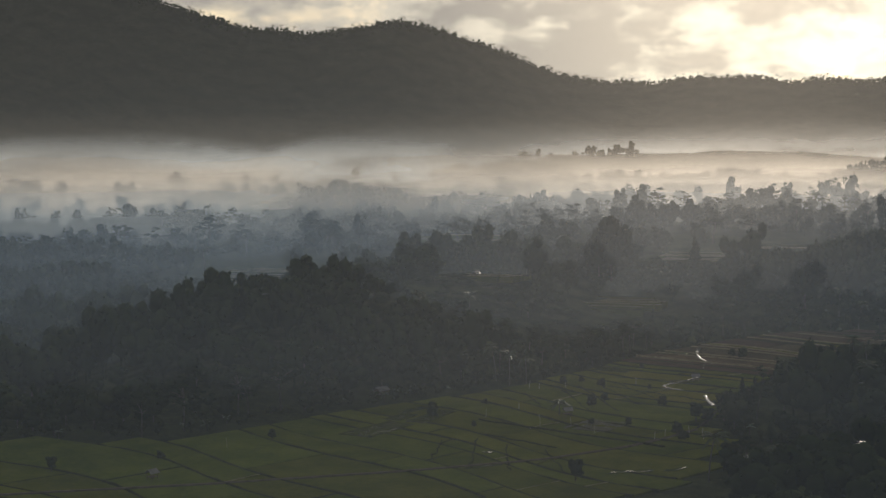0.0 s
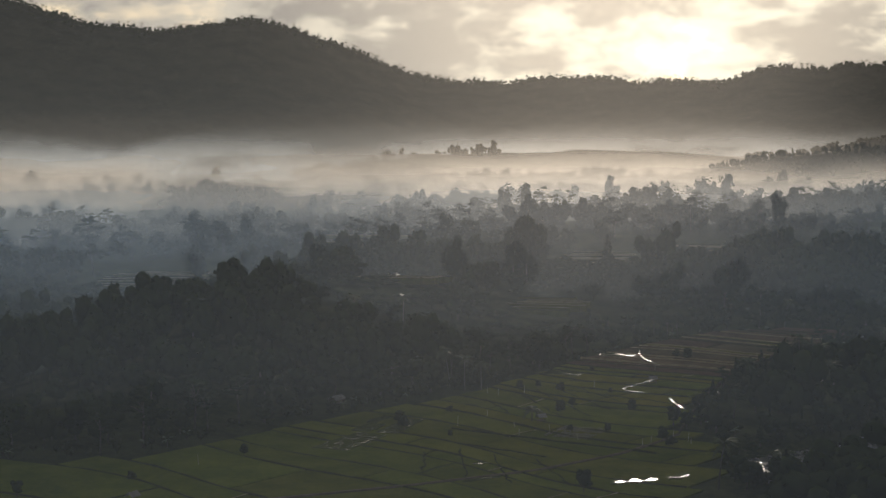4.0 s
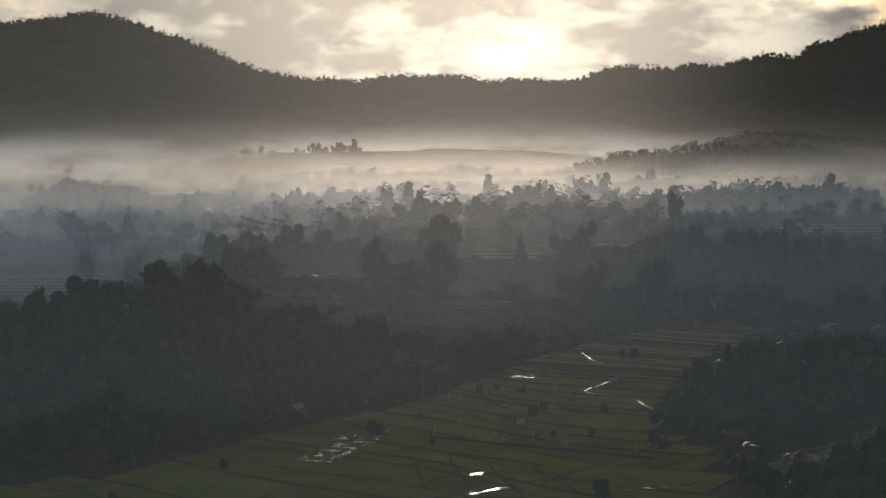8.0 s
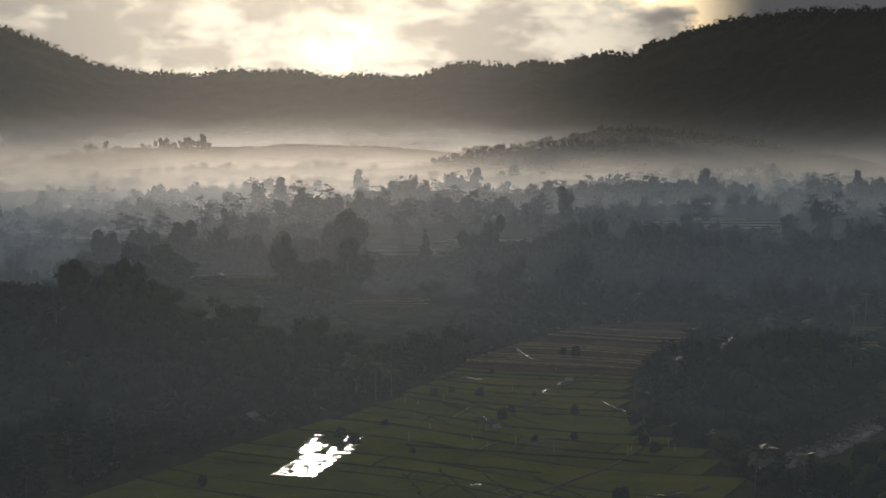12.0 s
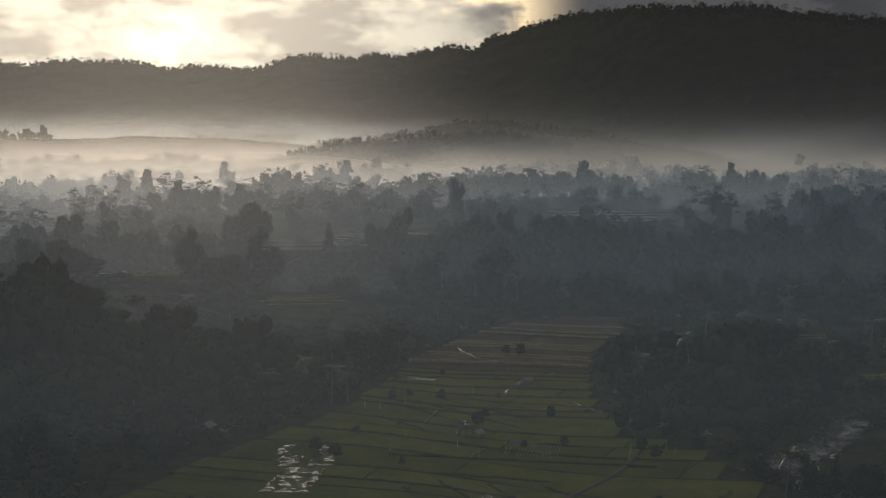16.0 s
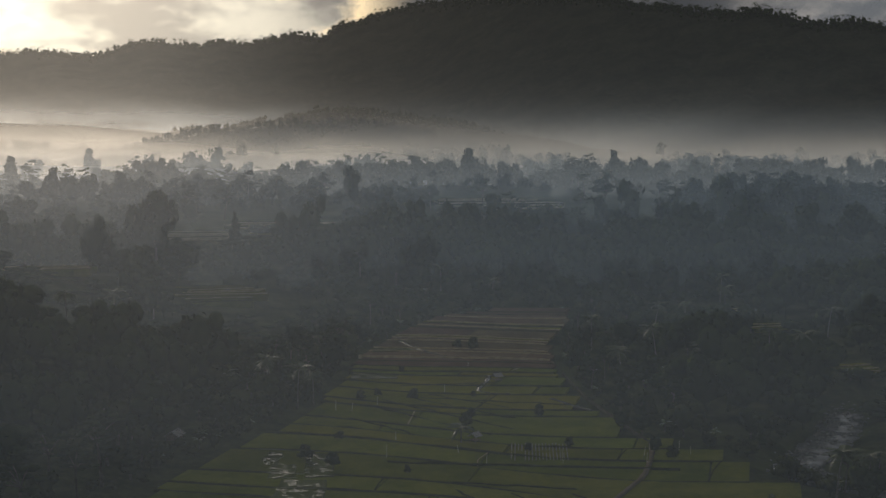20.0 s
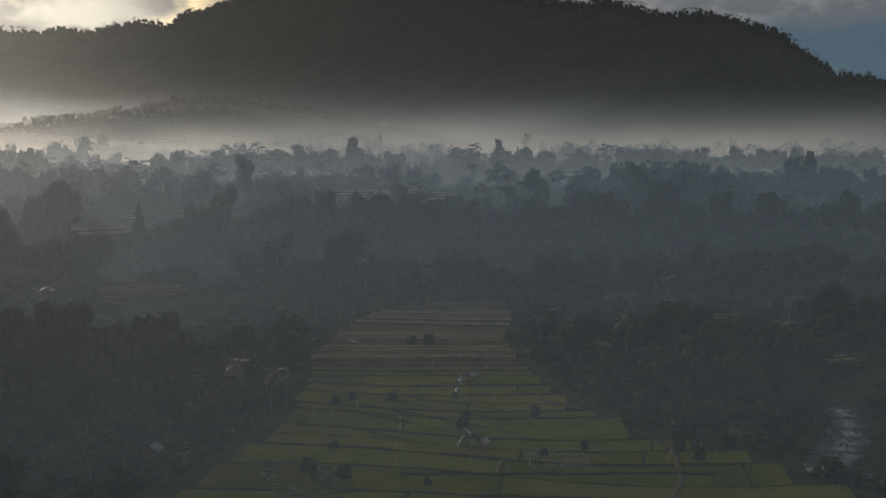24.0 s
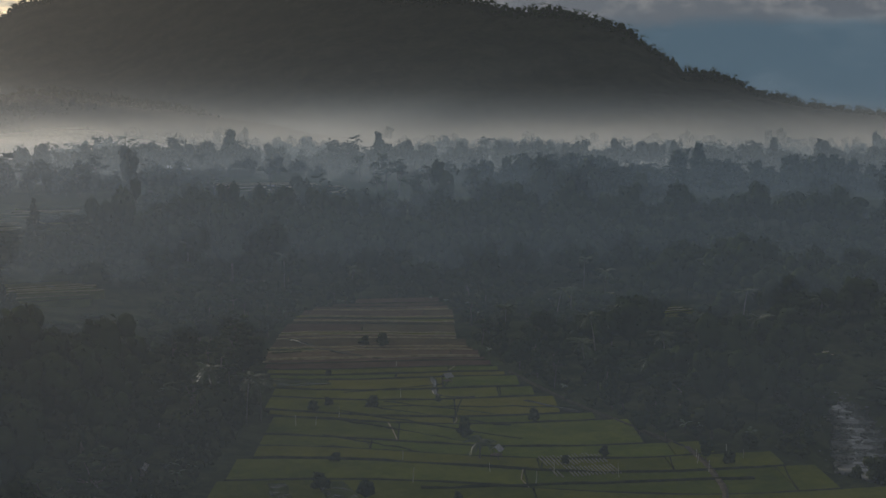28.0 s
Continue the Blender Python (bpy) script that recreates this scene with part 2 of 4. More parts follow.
def fbm(x, y, octaves=4, seed=0):
    total, size, norm = 0.0, 1.0, 0.0
    for k in range(octaves):
        total = total + value_noise(x * 2 ** k, y * 2 ** k, seed + k * 13) * size
        norm, size = norm + size, size * 0.5
    return total / norm


def smooth(a, b, x):
    t = np.clip((x - a) / (b - a), 0, 1)
    return t * t * (3 - 2 * t)


def mesh_of(name, verts, faces, material, flat=True, normals=None):
    """A mesh from arrays: verts (n, 3), faces (m, 3 or 4); normals (n, 3) round off the shading of leaves."""
    verts, faces = np.asarray(verts, np.float32), np.asarray(faces, np.int32)
    me, k = bpy.data.meshes.new(name), faces.shape[1]
    me.vertices.add(len(verts)), me.loops.add(faces.size), me.polygons.add(len(faces))
    me.vertices.foreach_set("co", verts.ravel())
    me.loops.foreach_set("vertex_index", faces.ravel())
    me.polygons.foreach_set("loop_start", np.arange(0, faces.size, k, dtype=np.int32))
    me.polygons.foreach_set("loop_total", np.full(len(faces), k, np.int32))
    me.polygons.foreach_set("use_smooth", np.full(len(faces), not flat))
    me.update(calc_edges=True)
    if normals is not None:
        me.normals_split_custom_set_from_vertices(np.asarray(normals, np.float32))
    me.materials.append(material)
    return me


def put(name, me, parent=None, m=None, label=""):
    """A mesh object under a thing or a part, or at top level."""
    ob = new(name, me)
    ob.parent = parent
    if m is not None:
        ob.matrix_basis = m
    return tagged(ob, label)


def tube(points, radii, sides=6):
    """Verts and faces of a tapered limb along points."""
    points, verts, faces = [Vector(p) for p in points], [], []
    for k, (p, r) in enumerate(zip(points, radii)):
        way = (points[min(k + 1, len(points) - 1)] - points[max(k - 1, 0)]).normalized()
        side = way.cross(Vector((0.31, 0.95, 0.05))).normalized()
        up = way.cross(side)
        verts += [p + (side * math.cos(a) + up * math.sin(a)) * r for a in (2 * math.pi * s / sides for s in range(sides))]
    for k in range(len(points) - 1):
        for s in range(sides):
            a, b = k * sides + s, k * sides + (s + 1) % sides
            faces.append((a, b, b + sides, a + sides))
    return [tuple(v) for v in verts], faces


def joined(pieces):
    verts, faces, base = [], [], 0
    for v, f in pieces:
        verts.append(np.asarray(v, float))
        faces.append(np.asarray(f, int) + base)
        base += len(v)
    return np.concatenate(verts), np.concatenate(faces)


def box(cx, cy, cz, sx, sy, sz):
    """A box with its centre and sizes, as quads."""
    v = [(cx + sx * (i - .5), cy + sy * (j - .5), cz + sz * (k - .5)) for k in (0, 1) for j in (0, 1) for i in (0, 1)]
    return v, [(0, 2, 3, 1), (4, 5, 7, 6), (0, 1, 5, 4), (2, 6, 7, 3), (0, 4, 6, 2), (1, 3, 7, 5)]


def clumps(centres, sizes, rng, flatness=0.0):
    """A bent four-cornered spray of leaves at each centre."""
    n = len(centres)
    a = rng.normal(size=(n, 3))
    a /= np.linalg.norm(a, axis=1, keepdims=True)
    nz = rng.normal(size=(n, 3)) * np.array([1, 1, 0.7])
    nz[:, 2] += flatness * 3
    nz /= np.linalg.norm(nz, axis=1, keepdims=True)
    a = np.cross(nz, a)
    a /= np.linalg.norm(a, axis=1, keepdims=True)
    b = np.cross(nz, a)
    s = np.asarray(sizes).reshape(-1, 1)
    w = rng.uniform(0.55, 1.0, (n, 1))
    droop = nz * s * rng.uniform(-0.25, 0.1, (n, 1))
    p = np.stack([centres - a * s, centres - b * s * w + droop, centres + a * s * 0.9, centres + b * s * w * 0.8 + droop], 1)
    return p.reshape(-1, 3), np.arange(4 * n).reshape(-1, 4)


def lobes(rng, parts, count, size, flatness=0.0):
    """Sprays spread over the outsides of ellipsoids given as (x, y, z, rx, ry, rz)."""
    area = np.array([p[3] * p[4] + p[3] * p[5] for p in parts])
    pick = rng.choice(len(parts), count, p=area / area.sum())
    q = np.array(parts)[pick]
    d = rng.normal(size=(count, 3))
    d /= np.linalg.norm(d, axis=1, keepdims=True)
    d[:, 2] = np.where(d[:, 2] < -0.35, -d[:, 2] * 0.6, d[:, 2])
    r = rng.uniform(0.72, 1.06, (count, 1))
    v, f = clumps(q[:, :3] + d * q[:, 3:] * r, size * rng.uniform(0.6, 1.3, count), rng, flatness)
    out = d / q[:, 3:] + rng.normal(size=(count, 3)) * 0.12 / q[:, 3:4]
    out /= np.linalg.norm(out, axis=1, keepdims=True)
    return v, f, np.repeat(out, 4, 0)


def cores(parts, rng, n):
    """The dense inside of a crown: a lumpy rounded body in each lobe, n x n quads to a side."""
    g = np.linspace(-1, 1, n + 1)
    u, v = np.meshgrid(g, g)
    one = np.ones_like(u)
    sides = [np.stack(p, -1).reshape(-1, 3) for p in ((u, v, one), (v, u, -one), (one, u, v), (-one, v, u), (v, one, u), (u, -one, v))]
    i = np.arange((n + 1) ** 2).reshape(n + 1, n + 1)
    quad = np.stack([i[:-1, :-1], i[:-1, 1:], i[1:, 1:], i[1:, :-1]], -1).reshape(-1, 4)
    ball = np.concatenate(sides)
    ball /= np.linalg.norm(ball, axis=1, keepdims=True)
    faces = np.concatenate([quad + k * (n + 1) ** 2 for k in range(6)])
    verts, quads, outs = [], [], []
    for k, p in enumerate(parts):
        turn = rng.uniform(0, 6.28)
        b = np.stack([ball[:, 0] * math.cos(turn) - ball[:, 1] * math.sin(turn), ball[:, 0] * math.sin(turn) + ball[:, 1] * math.cos(turn), ball[:, 2]], -1)
        lump = 0.90 + 0.14 * np.sin(b[:, :1] * 4.1 + k) * np.cos(b[:, 1:2] * 3.7 + 2 * k) + 0.08 * np.sin(b[:, 2:] * 5 + k)
        verts.append(np.array(p[:3]) + b * np.array(p[3:]) * lump)
        out = b / np.array(p[3:])
        outs.append(out / np.linalg.norm(out, axis=1, keepdims=True))
        quads.append(faces + k * len(ball))
    return np.concatenate(verts), np.concatenate(quads), np.concatenate(outs)


def crown_of(rng, parts, count, size, flatness, fine):
    """Sprays of leaves over the lobes, and for dense crowns the lumpy bodies under them."""
    v, f, out = lobes(rng, parts, count, size * (0.8 if flatness > 0.4 else 1.0), flatness)
    cv, cf, co = cores(parts[:6] if fine == 1 else parts, rng, max(2, fine))
    return (*joined([(v, f), (cv, cf)]), np.vstack([out, co]))


def broad_parts(rng, h, w):
    out = [(0, 0, h * 0.55, w * 0.32, w * 0.32, h * 0.34)]
    for k in range(rng.integers(5, 9)):
        a, d = rng.uniform(0, 6.28), rng.uniform(0.18, 0.36) * w
        r = rng.uniform(0.14, 0.24) * w
        out.append((d * math.cos(a), d * math.sin(a), h * rng.uniform(0.30, 0.84), r, r, r * rng.uniform(0.7, 1.05)))
    return out


def umbrella_parts(rng, h, w):
    out = []
    for k in range(rng.integers(17, 24)):
        a, d = rng.uniform(0, 6.28), (0.03 + 0.36 * rng.uniform() ** 0.6) * w
        r = rng.uniform(0.06, 0.135) * w
        z = h * (1.0 - 0.26 * (d / (0.38 * w)) ** 2 - 0.30 * rng.uniform() ** 1.6) - 0.5
        out.append((d * math.cos(a), d * math.sin(a), z, r, r * rng.uniform(0.6, 1.0), rng.uniform(0.016, 0.032) * h))
    return out


def spire_parts(rng, h, w):
    return [(rng.normal() * 0.05 * w, rng.normal() * 0.05 * w, h * (0.22 + 0.74 * k / 6), w * 0.42 * (1 - k / 7.5), w * 0.42 * (1 - k / 7.5), h * 0.10) for k in range(7)]


SHAPES = {"broad": (broad_parts, 11.0, 10.0, 0.0), "umbrella": (umbrella_parts, 17.0, 16.0, 0.55), "spire": (spire_parts, 13.0, 6.0, 0.2),
          "shrub": (broad_parts, 3.6, 4.4, 0.0)}


def limbs_of(parts, h, w, kind, rng):
    """A trunk that leans a little and forks into limbs towards the lobes."""
    fork = {"broad": 0.34, "umbrella": 0.58, "spire": 0.85, "shrub": 0.12}[kind] * h
    r = h * (0.022 if kind != "umbrella" else 0.018)
    lean = rng.normal(size=2) * 0.03 * h
    pieces = [tube([(0, 0, -0.6), (lean[0] * .3, lean[1] * .3, fork * .5), (lean[0], lean[1], fork)], [r * 1.35, r, r * 0.8], 7)]
    for p in parts[:7]:
        mid = ((lean[0] + p[0]) * 0.5, (lean[1] + p[1]) * 0.5, fork + (p[2] - fork) * 0.62)
        pieces.append(tube([(lean[0], lean[1], fork), mid, p[:3]], [r * 0.6, r * 0.42, r * 0.16], 5))
    return joined(pieces)


def make_tree(kind, seed, leaf, bark, count, size, name, label, category):
    rng = np.random.default_rng(seed)
    shape, h, w, flatness = SHAPES[kind]
    parts = shape(rng, h, w)
    root = new(name)
    put("trunk", mesh_of("trunk", *limbs_of(parts, h, w, kind, rng), bark, False), root)
    v, f, out = crown_of(rng, parts, count, size, flatness, 3)
    put("crown", mesh_of("crown", v, f, leaf, False, out), root)
    return tagged(root, label, category)


def frond_mesh():
    """One arched palm leaf with drooping leaflets on both sides of its rib."""
    spine = [(0.12 + 3.4 * s, 0.0, 1.5 * s - 2.4 * s * s) for s in np.linspace(0, 1, 9)]
    verts, faces = tube(spine, np.linspace(0.06, 0.015, 9), 4)
    verts = list(verts)
    for s in np.linspace(0.12, 0.98, 15):
        x, z = 0.12 + 3.4 * s, 1.5 * s - 2.4 * s * s
        reach = 0.95 * math.sin(math.pi * (0.12 + 0.8 * s)) + 0.2
        for side in (-1, 1):
            k = len(verts)
            verts += [(x, 0, z), (x + 0.16, 0, z - 0.02), (x + 0.42, side * reach, z - 0.42 * reach), (x + 0.30, side * reach * 0.9, z - 0.44 * reach)]
            faces.append((k, k + 1, k + 2, k + 3))
    return mesh_of("frond", verts, faces, M_PALM)


FROND = frond_mesh()


def make_palm(seed, h, name="coconut_palm", label="tall coconut palm with arching green fronds", count=15):
    rng = np.random.default_rng(seed)
    root = new(name)
    bend = rng.normal(size=2) * 0.06 * h
    spine = [(bend[0] * s * s, bend[1] * s * s, -0.5 + (h + 0.5) * s) for s in np.linspace(0, 1, 6)]
    put("trunk", mesh_of("trunk", *tube(spine, np.linspace(0.24, 0.13, 6), 7), M_PALE_BARK, False), root)
    for k in range(count):
        tilt = rng.uniform(-38, 42)
        put("frond", FROND, root, pose(bend[0], bend[1], h, 0, tilt, k * 360 / count + rng.uniform(-10, 10)) @ Matrix.Scale(rng.uniform(0.85, 1.15), 4))
    return tagged(root, label, "palm tree", "coconut palms")


# ---- the land ----
CENTRE = (-120.0, 80.0)
# the skyline: angle to the left of +y, height of the crest above the fields
CREST = [(62, 300), (48, 560), (40, 720), (35, 680), (29.2, 588), (25.6, 505), (22.8, 484), (20.6, 508), (19, 526), (16.9, 485), (14.5, 420), (12.6, 348),
         (10.7, 319), (8.6, 309), (6.6, 326), (4.1, 320), (2.9, 300), (2, 312), (-0.4, 295), (-1.4, 325), (-2.3, 343), (-4.6, 330), (-5.4, 347),
         (-6.4, 335), (-8.2, 370), (-9.5, 359), (-9.9, 390), (-13.4, 461), (-16, 452), (-20.5, 418), (-24, 374), (-27, 358), (-28.8, 327), (-30.5, 325),
         (-33.2, 279), (-34.7, 220), (-35.6, 181), (-37.3, 171), (-38.5, 136), (-40.3, 110), (-43.4, 86), (-50, 60), (-62, 50)]
CREST_R = [(62, 4400), (14, 4500), (0, 4250), (-13, 4200), (-16, 3900), (-20, 3600), (-27, 3300), (-34, 3150), (-50, 3000), (-62, 3000)]


def across(table, a):
    xs, ys = np.array(table[::-1], float).T
    return np.interp(a, xs, ys)


FIELD = np.array([(-330, 262), (-239, 331), (-196, 346), (-168, 402), (-134, 452), (-116, 494), (-99, 540), (-80, 577), (-52, 622), (-20, 640), (8, 628),
                  (-6, 590), (-30, 545), (-44, 500), (-55, 455), (-56, 424), (-50, 400), (-43, 381), (-46, 366), (-45, 350), (-43, 340), (-54, 324), (-66, 308), (-98, 280), (-145, 248), (-230, 200)], float)
RIVER = np.array([(60, 262), (8, 312), (-18, 344), (-32, 362), (-34, 376), (-17, 393), (-3, 408), (8, 424), (22, 443), (75, 455), (130, 475), (200, 500)], float)


def inside(poly, x, y):
    x, y = np.asarray(x, float), np.asarray(y, float)
    hit = np.zeros(x.shape, bool)
    for (ax, ay), (bx, by) in zip(poly, np.roll(poly, -1, 0)):
        cross = (ay > y) != (by > y)
        hit ^= cross & (x < (bx - ax) * (y - ay) / (by - ay + 1e-9) + ax)
    return hit


def line_distance(line, x, y):
    x, y = np.asarray(x, float), np.asarray(y, float)
    best = np.full(x.shape, 1e9)
    for (ax, ay), (bx, by) in zip(line[:-1], line[1:]):
        t = np.clip(((x - ax) * (bx - ax) + (y - ay) * (by - ay)) / ((bx - ax) ** 2 + (by - ay) ** 2), 0, 1)
        best = np.minimum(best, np.hypot(x - ax - t * (bx - ax), y - ay - t * (by - ay)))
    return best


def border_distance(x, y):
    return line_distance(np.vstack([FIELD, FIELD[:1]]), x, y)


def land(x, y):
    """Height of the ground."""
    x, y = np.asarray(x, float), np.asarray(y, float)
    dx, dy = x - CENTRE[0], y - CENTRE[1]
    r, a = np.hypot(dx, dy), np.degrees(np.arctan2(-dx, dy))
    front = smooth(75, 55, np.abs(a))
    swell = (fbm(x / 170, y / 170, 3, 5) - 0.5)
    gap = np.where(inside(FIELD, x, y), 0.0, border_distance(x, y))
    z = front * (smooth(20, 150, gap) * smooth(370, 500, y) * (11 - 5 * smooth(-60, 40, x)) + smooth(590, 900, r) * (13 + 5 * smooth(-60, 40, x)) + smooth(900, 1300, r) * 4)
    z -= 16 * smooth(-240, -330, x) * smooth(300, 420, r) * smooth(1700, 1200, r)
    z += swell * (2 + 15 * smooth(420, 800, r))
    z += 12 * np.exp(-((x + 212) / 42) ** 2) * smooth(330, 470, y) * smooth(780, 600, y)
    # the spur that runs out of the mountain into the mist, and a fainter one before it
    along = np.clip(((x + 90) * 0.83 + (y - 1945) * 0.56) / 1100, 0, 1)
    off = np.abs((x + 90) * -0.56 + (y - 1945) * 0.83)
    z += (10 + 118 * np.minimum(along, 0.3)) * smooth(0, 0.08, along) * np.exp(-(off / (70 + 160 * along)) ** 2) * smooth(1.0, 0.7, along)
    back = (x + 720) * 0.62 + (y - 2280) * 0.78
    side = (x + 720) * -0.78 + (y - 2280) * 0.62
    side = np.where(side < 0, side / 4.5, side)
    z += (0.85 + 0.3 * fbm(x / 160, y / 160, 3, 19)) * np.interp(back, [-90, 0, 70, 150, 260, 420], [0, 28, 38, 46, 52, 58]) * np.exp(-(side / (90 + 0.25 * np.clip(back, 0, 500))) ** 2) * smooth(900, 500, back)
    # mountains
    crest, crest_r = across(CREST, a), across(CREST_R, a)
    foot = crest_r * 0.73
    ribs = fbm(a / 3.1 + r / 900, r / 700, 4, 31) - 0.5
    up = np.clip((r - foot) / (crest_r - foot), 0, 1)
    rise = crest * (0.5 * up + 0.5 * up ** 1.4) * (1 + 0.16 * ribs * np.sin(np.pi * up))
    rise = np.where(r > crest_r, crest * (1 - 0.9 * smooth(0, 420, r - crest_r)), rise)
    rough = (fbm(x / 45, y / 45, 3, 77) - 0.5) * 14 * smooth(0.02, 0.3, up)
    z = np.where(r > foot, z * (1 - up) + (rise + rough) * front, z)
    # the fields are level, the river lies in a bed
    field = inside(FIELD, x, y)
    z = z * np.where(field, 0.0, smooth(0, 60, gap)) - np.where(field, 0.5, 0.5 * smooth(8, 0, gap))
    z -= 2.2 * smooth(11, 5.0, line_distance(RIVER, x, y))
    return z


def build_ground():
    az = np.concatenate([np.arange(-62, 58, 0.22), np.arange(58, 298, 6.0)])
    rr = np.concatenate([np.linspace(0.02, 180, 12), np.arange(186, 620, 4.5), np.geomspace(620, 2500, 70), np.arange(2520, 4700, 24), [4760, 4850, 4950]])
    a, r = np.meshgrid(np.radians(az), rr)
    x, y = CENTRE[0] - r * np.sin(a), CENTRE[1] + r * np.cos(a)
    z = land(x, y)
    rows, cols = x.shape
    i = np.arange(rows * cols).reshape(rows, cols)
    nxt = np.roll(i, -1, 1)
    quads = np.stack([i[:-1], i[1:], nxt[1:], nxt[:-1]], -1).reshape(-1, 4)
    me = mesh_of("ground", np.stack([x, y, z], -1).reshape(-1, 3), quads, M_SOIL, False)
    me.materials.append(M_MOUNTAIN)
    far = np.repeat(rr[:-1] > 1500, cols).astype(np.int32)
    me.polygons.foreach_set("material_index", far)
    tagged(put("ground", me), "valley floor of dark undergrowth rising into forested mountains", "ground", kind="structure")


build_ground()


# ---- mist ----
def build_mist(name, radius, foot, head, material, label, span=(60, -64)):
    """A long sheet of mist that bends round the valley."""
    az = np.radians(np.linspace(span[0], span[1], 150))
    wob = np.full_like(az, radius)
    x, y = CENTRE[0] - wob * np.sin(az), CENTRE[1] + wob * np.cos(az)
    hs = np.linspace(0, 1, 5)
    verts = np.stack([np.tile(x, 5), np.tile(y, 5), np.repeat(foot + (head - foot) * hs, len(az))], -1)
    i = np.arange(len(verts)).reshape(5, -1)
    quads = np.stack([i[:-1, :-1], i[:-1, 1:], i[1:, 1:], i[1:, :-1]], -1).reshape(-1, 4)
    tagged(put(name, mesh_of(name, verts, quads, material, False)), label, "mist", "mist over the valley", "stuff")


def build_all_mist():
    # radius, head, haze, bank, floor, top, patch, drift, where it thins out and how far, share high up, tint for its
    # light, haze left where it is thin
    # Tints paint light into the mist: bluish near as skylit, warm far as sunlit.
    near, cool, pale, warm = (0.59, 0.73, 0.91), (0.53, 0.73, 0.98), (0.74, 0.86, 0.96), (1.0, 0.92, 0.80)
    for radius, head, haze, bank, floor, top, patch, drift, x0, x1, least, high, light_tint, thin in (
            # The nearest sheet is an added veil that lifts the darks like lens glare.
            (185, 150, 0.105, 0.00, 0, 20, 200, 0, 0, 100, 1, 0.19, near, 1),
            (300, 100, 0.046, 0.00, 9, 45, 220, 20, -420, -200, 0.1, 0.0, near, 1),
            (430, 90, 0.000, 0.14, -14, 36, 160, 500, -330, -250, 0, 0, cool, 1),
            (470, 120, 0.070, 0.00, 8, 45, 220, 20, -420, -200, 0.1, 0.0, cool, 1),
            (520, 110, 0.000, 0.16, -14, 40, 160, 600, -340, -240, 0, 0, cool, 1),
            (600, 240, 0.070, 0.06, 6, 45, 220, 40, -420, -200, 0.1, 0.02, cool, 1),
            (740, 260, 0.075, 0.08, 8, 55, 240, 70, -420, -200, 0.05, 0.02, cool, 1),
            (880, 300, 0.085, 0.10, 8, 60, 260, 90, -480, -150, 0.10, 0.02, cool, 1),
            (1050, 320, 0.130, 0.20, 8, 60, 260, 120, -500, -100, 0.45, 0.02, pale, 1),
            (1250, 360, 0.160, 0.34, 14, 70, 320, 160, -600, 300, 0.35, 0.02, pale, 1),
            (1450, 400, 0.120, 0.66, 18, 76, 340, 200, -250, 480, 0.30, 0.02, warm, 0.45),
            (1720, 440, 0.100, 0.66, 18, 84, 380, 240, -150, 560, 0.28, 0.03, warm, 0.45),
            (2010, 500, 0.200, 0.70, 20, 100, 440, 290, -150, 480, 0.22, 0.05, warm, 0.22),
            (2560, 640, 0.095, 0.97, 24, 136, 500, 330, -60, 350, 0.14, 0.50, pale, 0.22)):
        build_mist("mist", radius, -10.0, head, mist_material("mist_sheet", haze, bank, floor, top, patch, drift, x0, x1, least, high, light_tint, thin, 0.5 if radius < 1000 else 0.15, 100.0 if radius < 2000 else 170.0 if radius < 2500 else 600.0),
                   "pale sheet of morning mist over the valley, tinted as if lit")


scene.cycles.transparent_max_bounces = 32
scene.cycles.max_bounces, scene.cycles.diffuse_bounces, scene.cycles.transmission_bounces, scene.cycles.glossy_bounces = 5, 2, 3, 2
build_all_mist()


# ---- rice fields ----
BUND_WAY, BUND_NORM = np.array((0.88, -0.47)) / math.hypot(0.88, 0.47), np.array((0.47, 0.88)) / math.hypot(0.88, 0.47)


def terrace_level(s):
    return 2.4 * smooth(300, 540, s)


def field_point(v, s):
    """Plan of a point v along and s across the bunds, which swing a little."""
    s = s + 4.0 * np.sin(v / 37 + s / 60) + 3.0 * np.sin(v / 17 + s / 23)
    return BUND_WAY[0] * v + BUND_NORM[0] * s, BUND_WAY[1] * v + BUND_NORM[1] * s


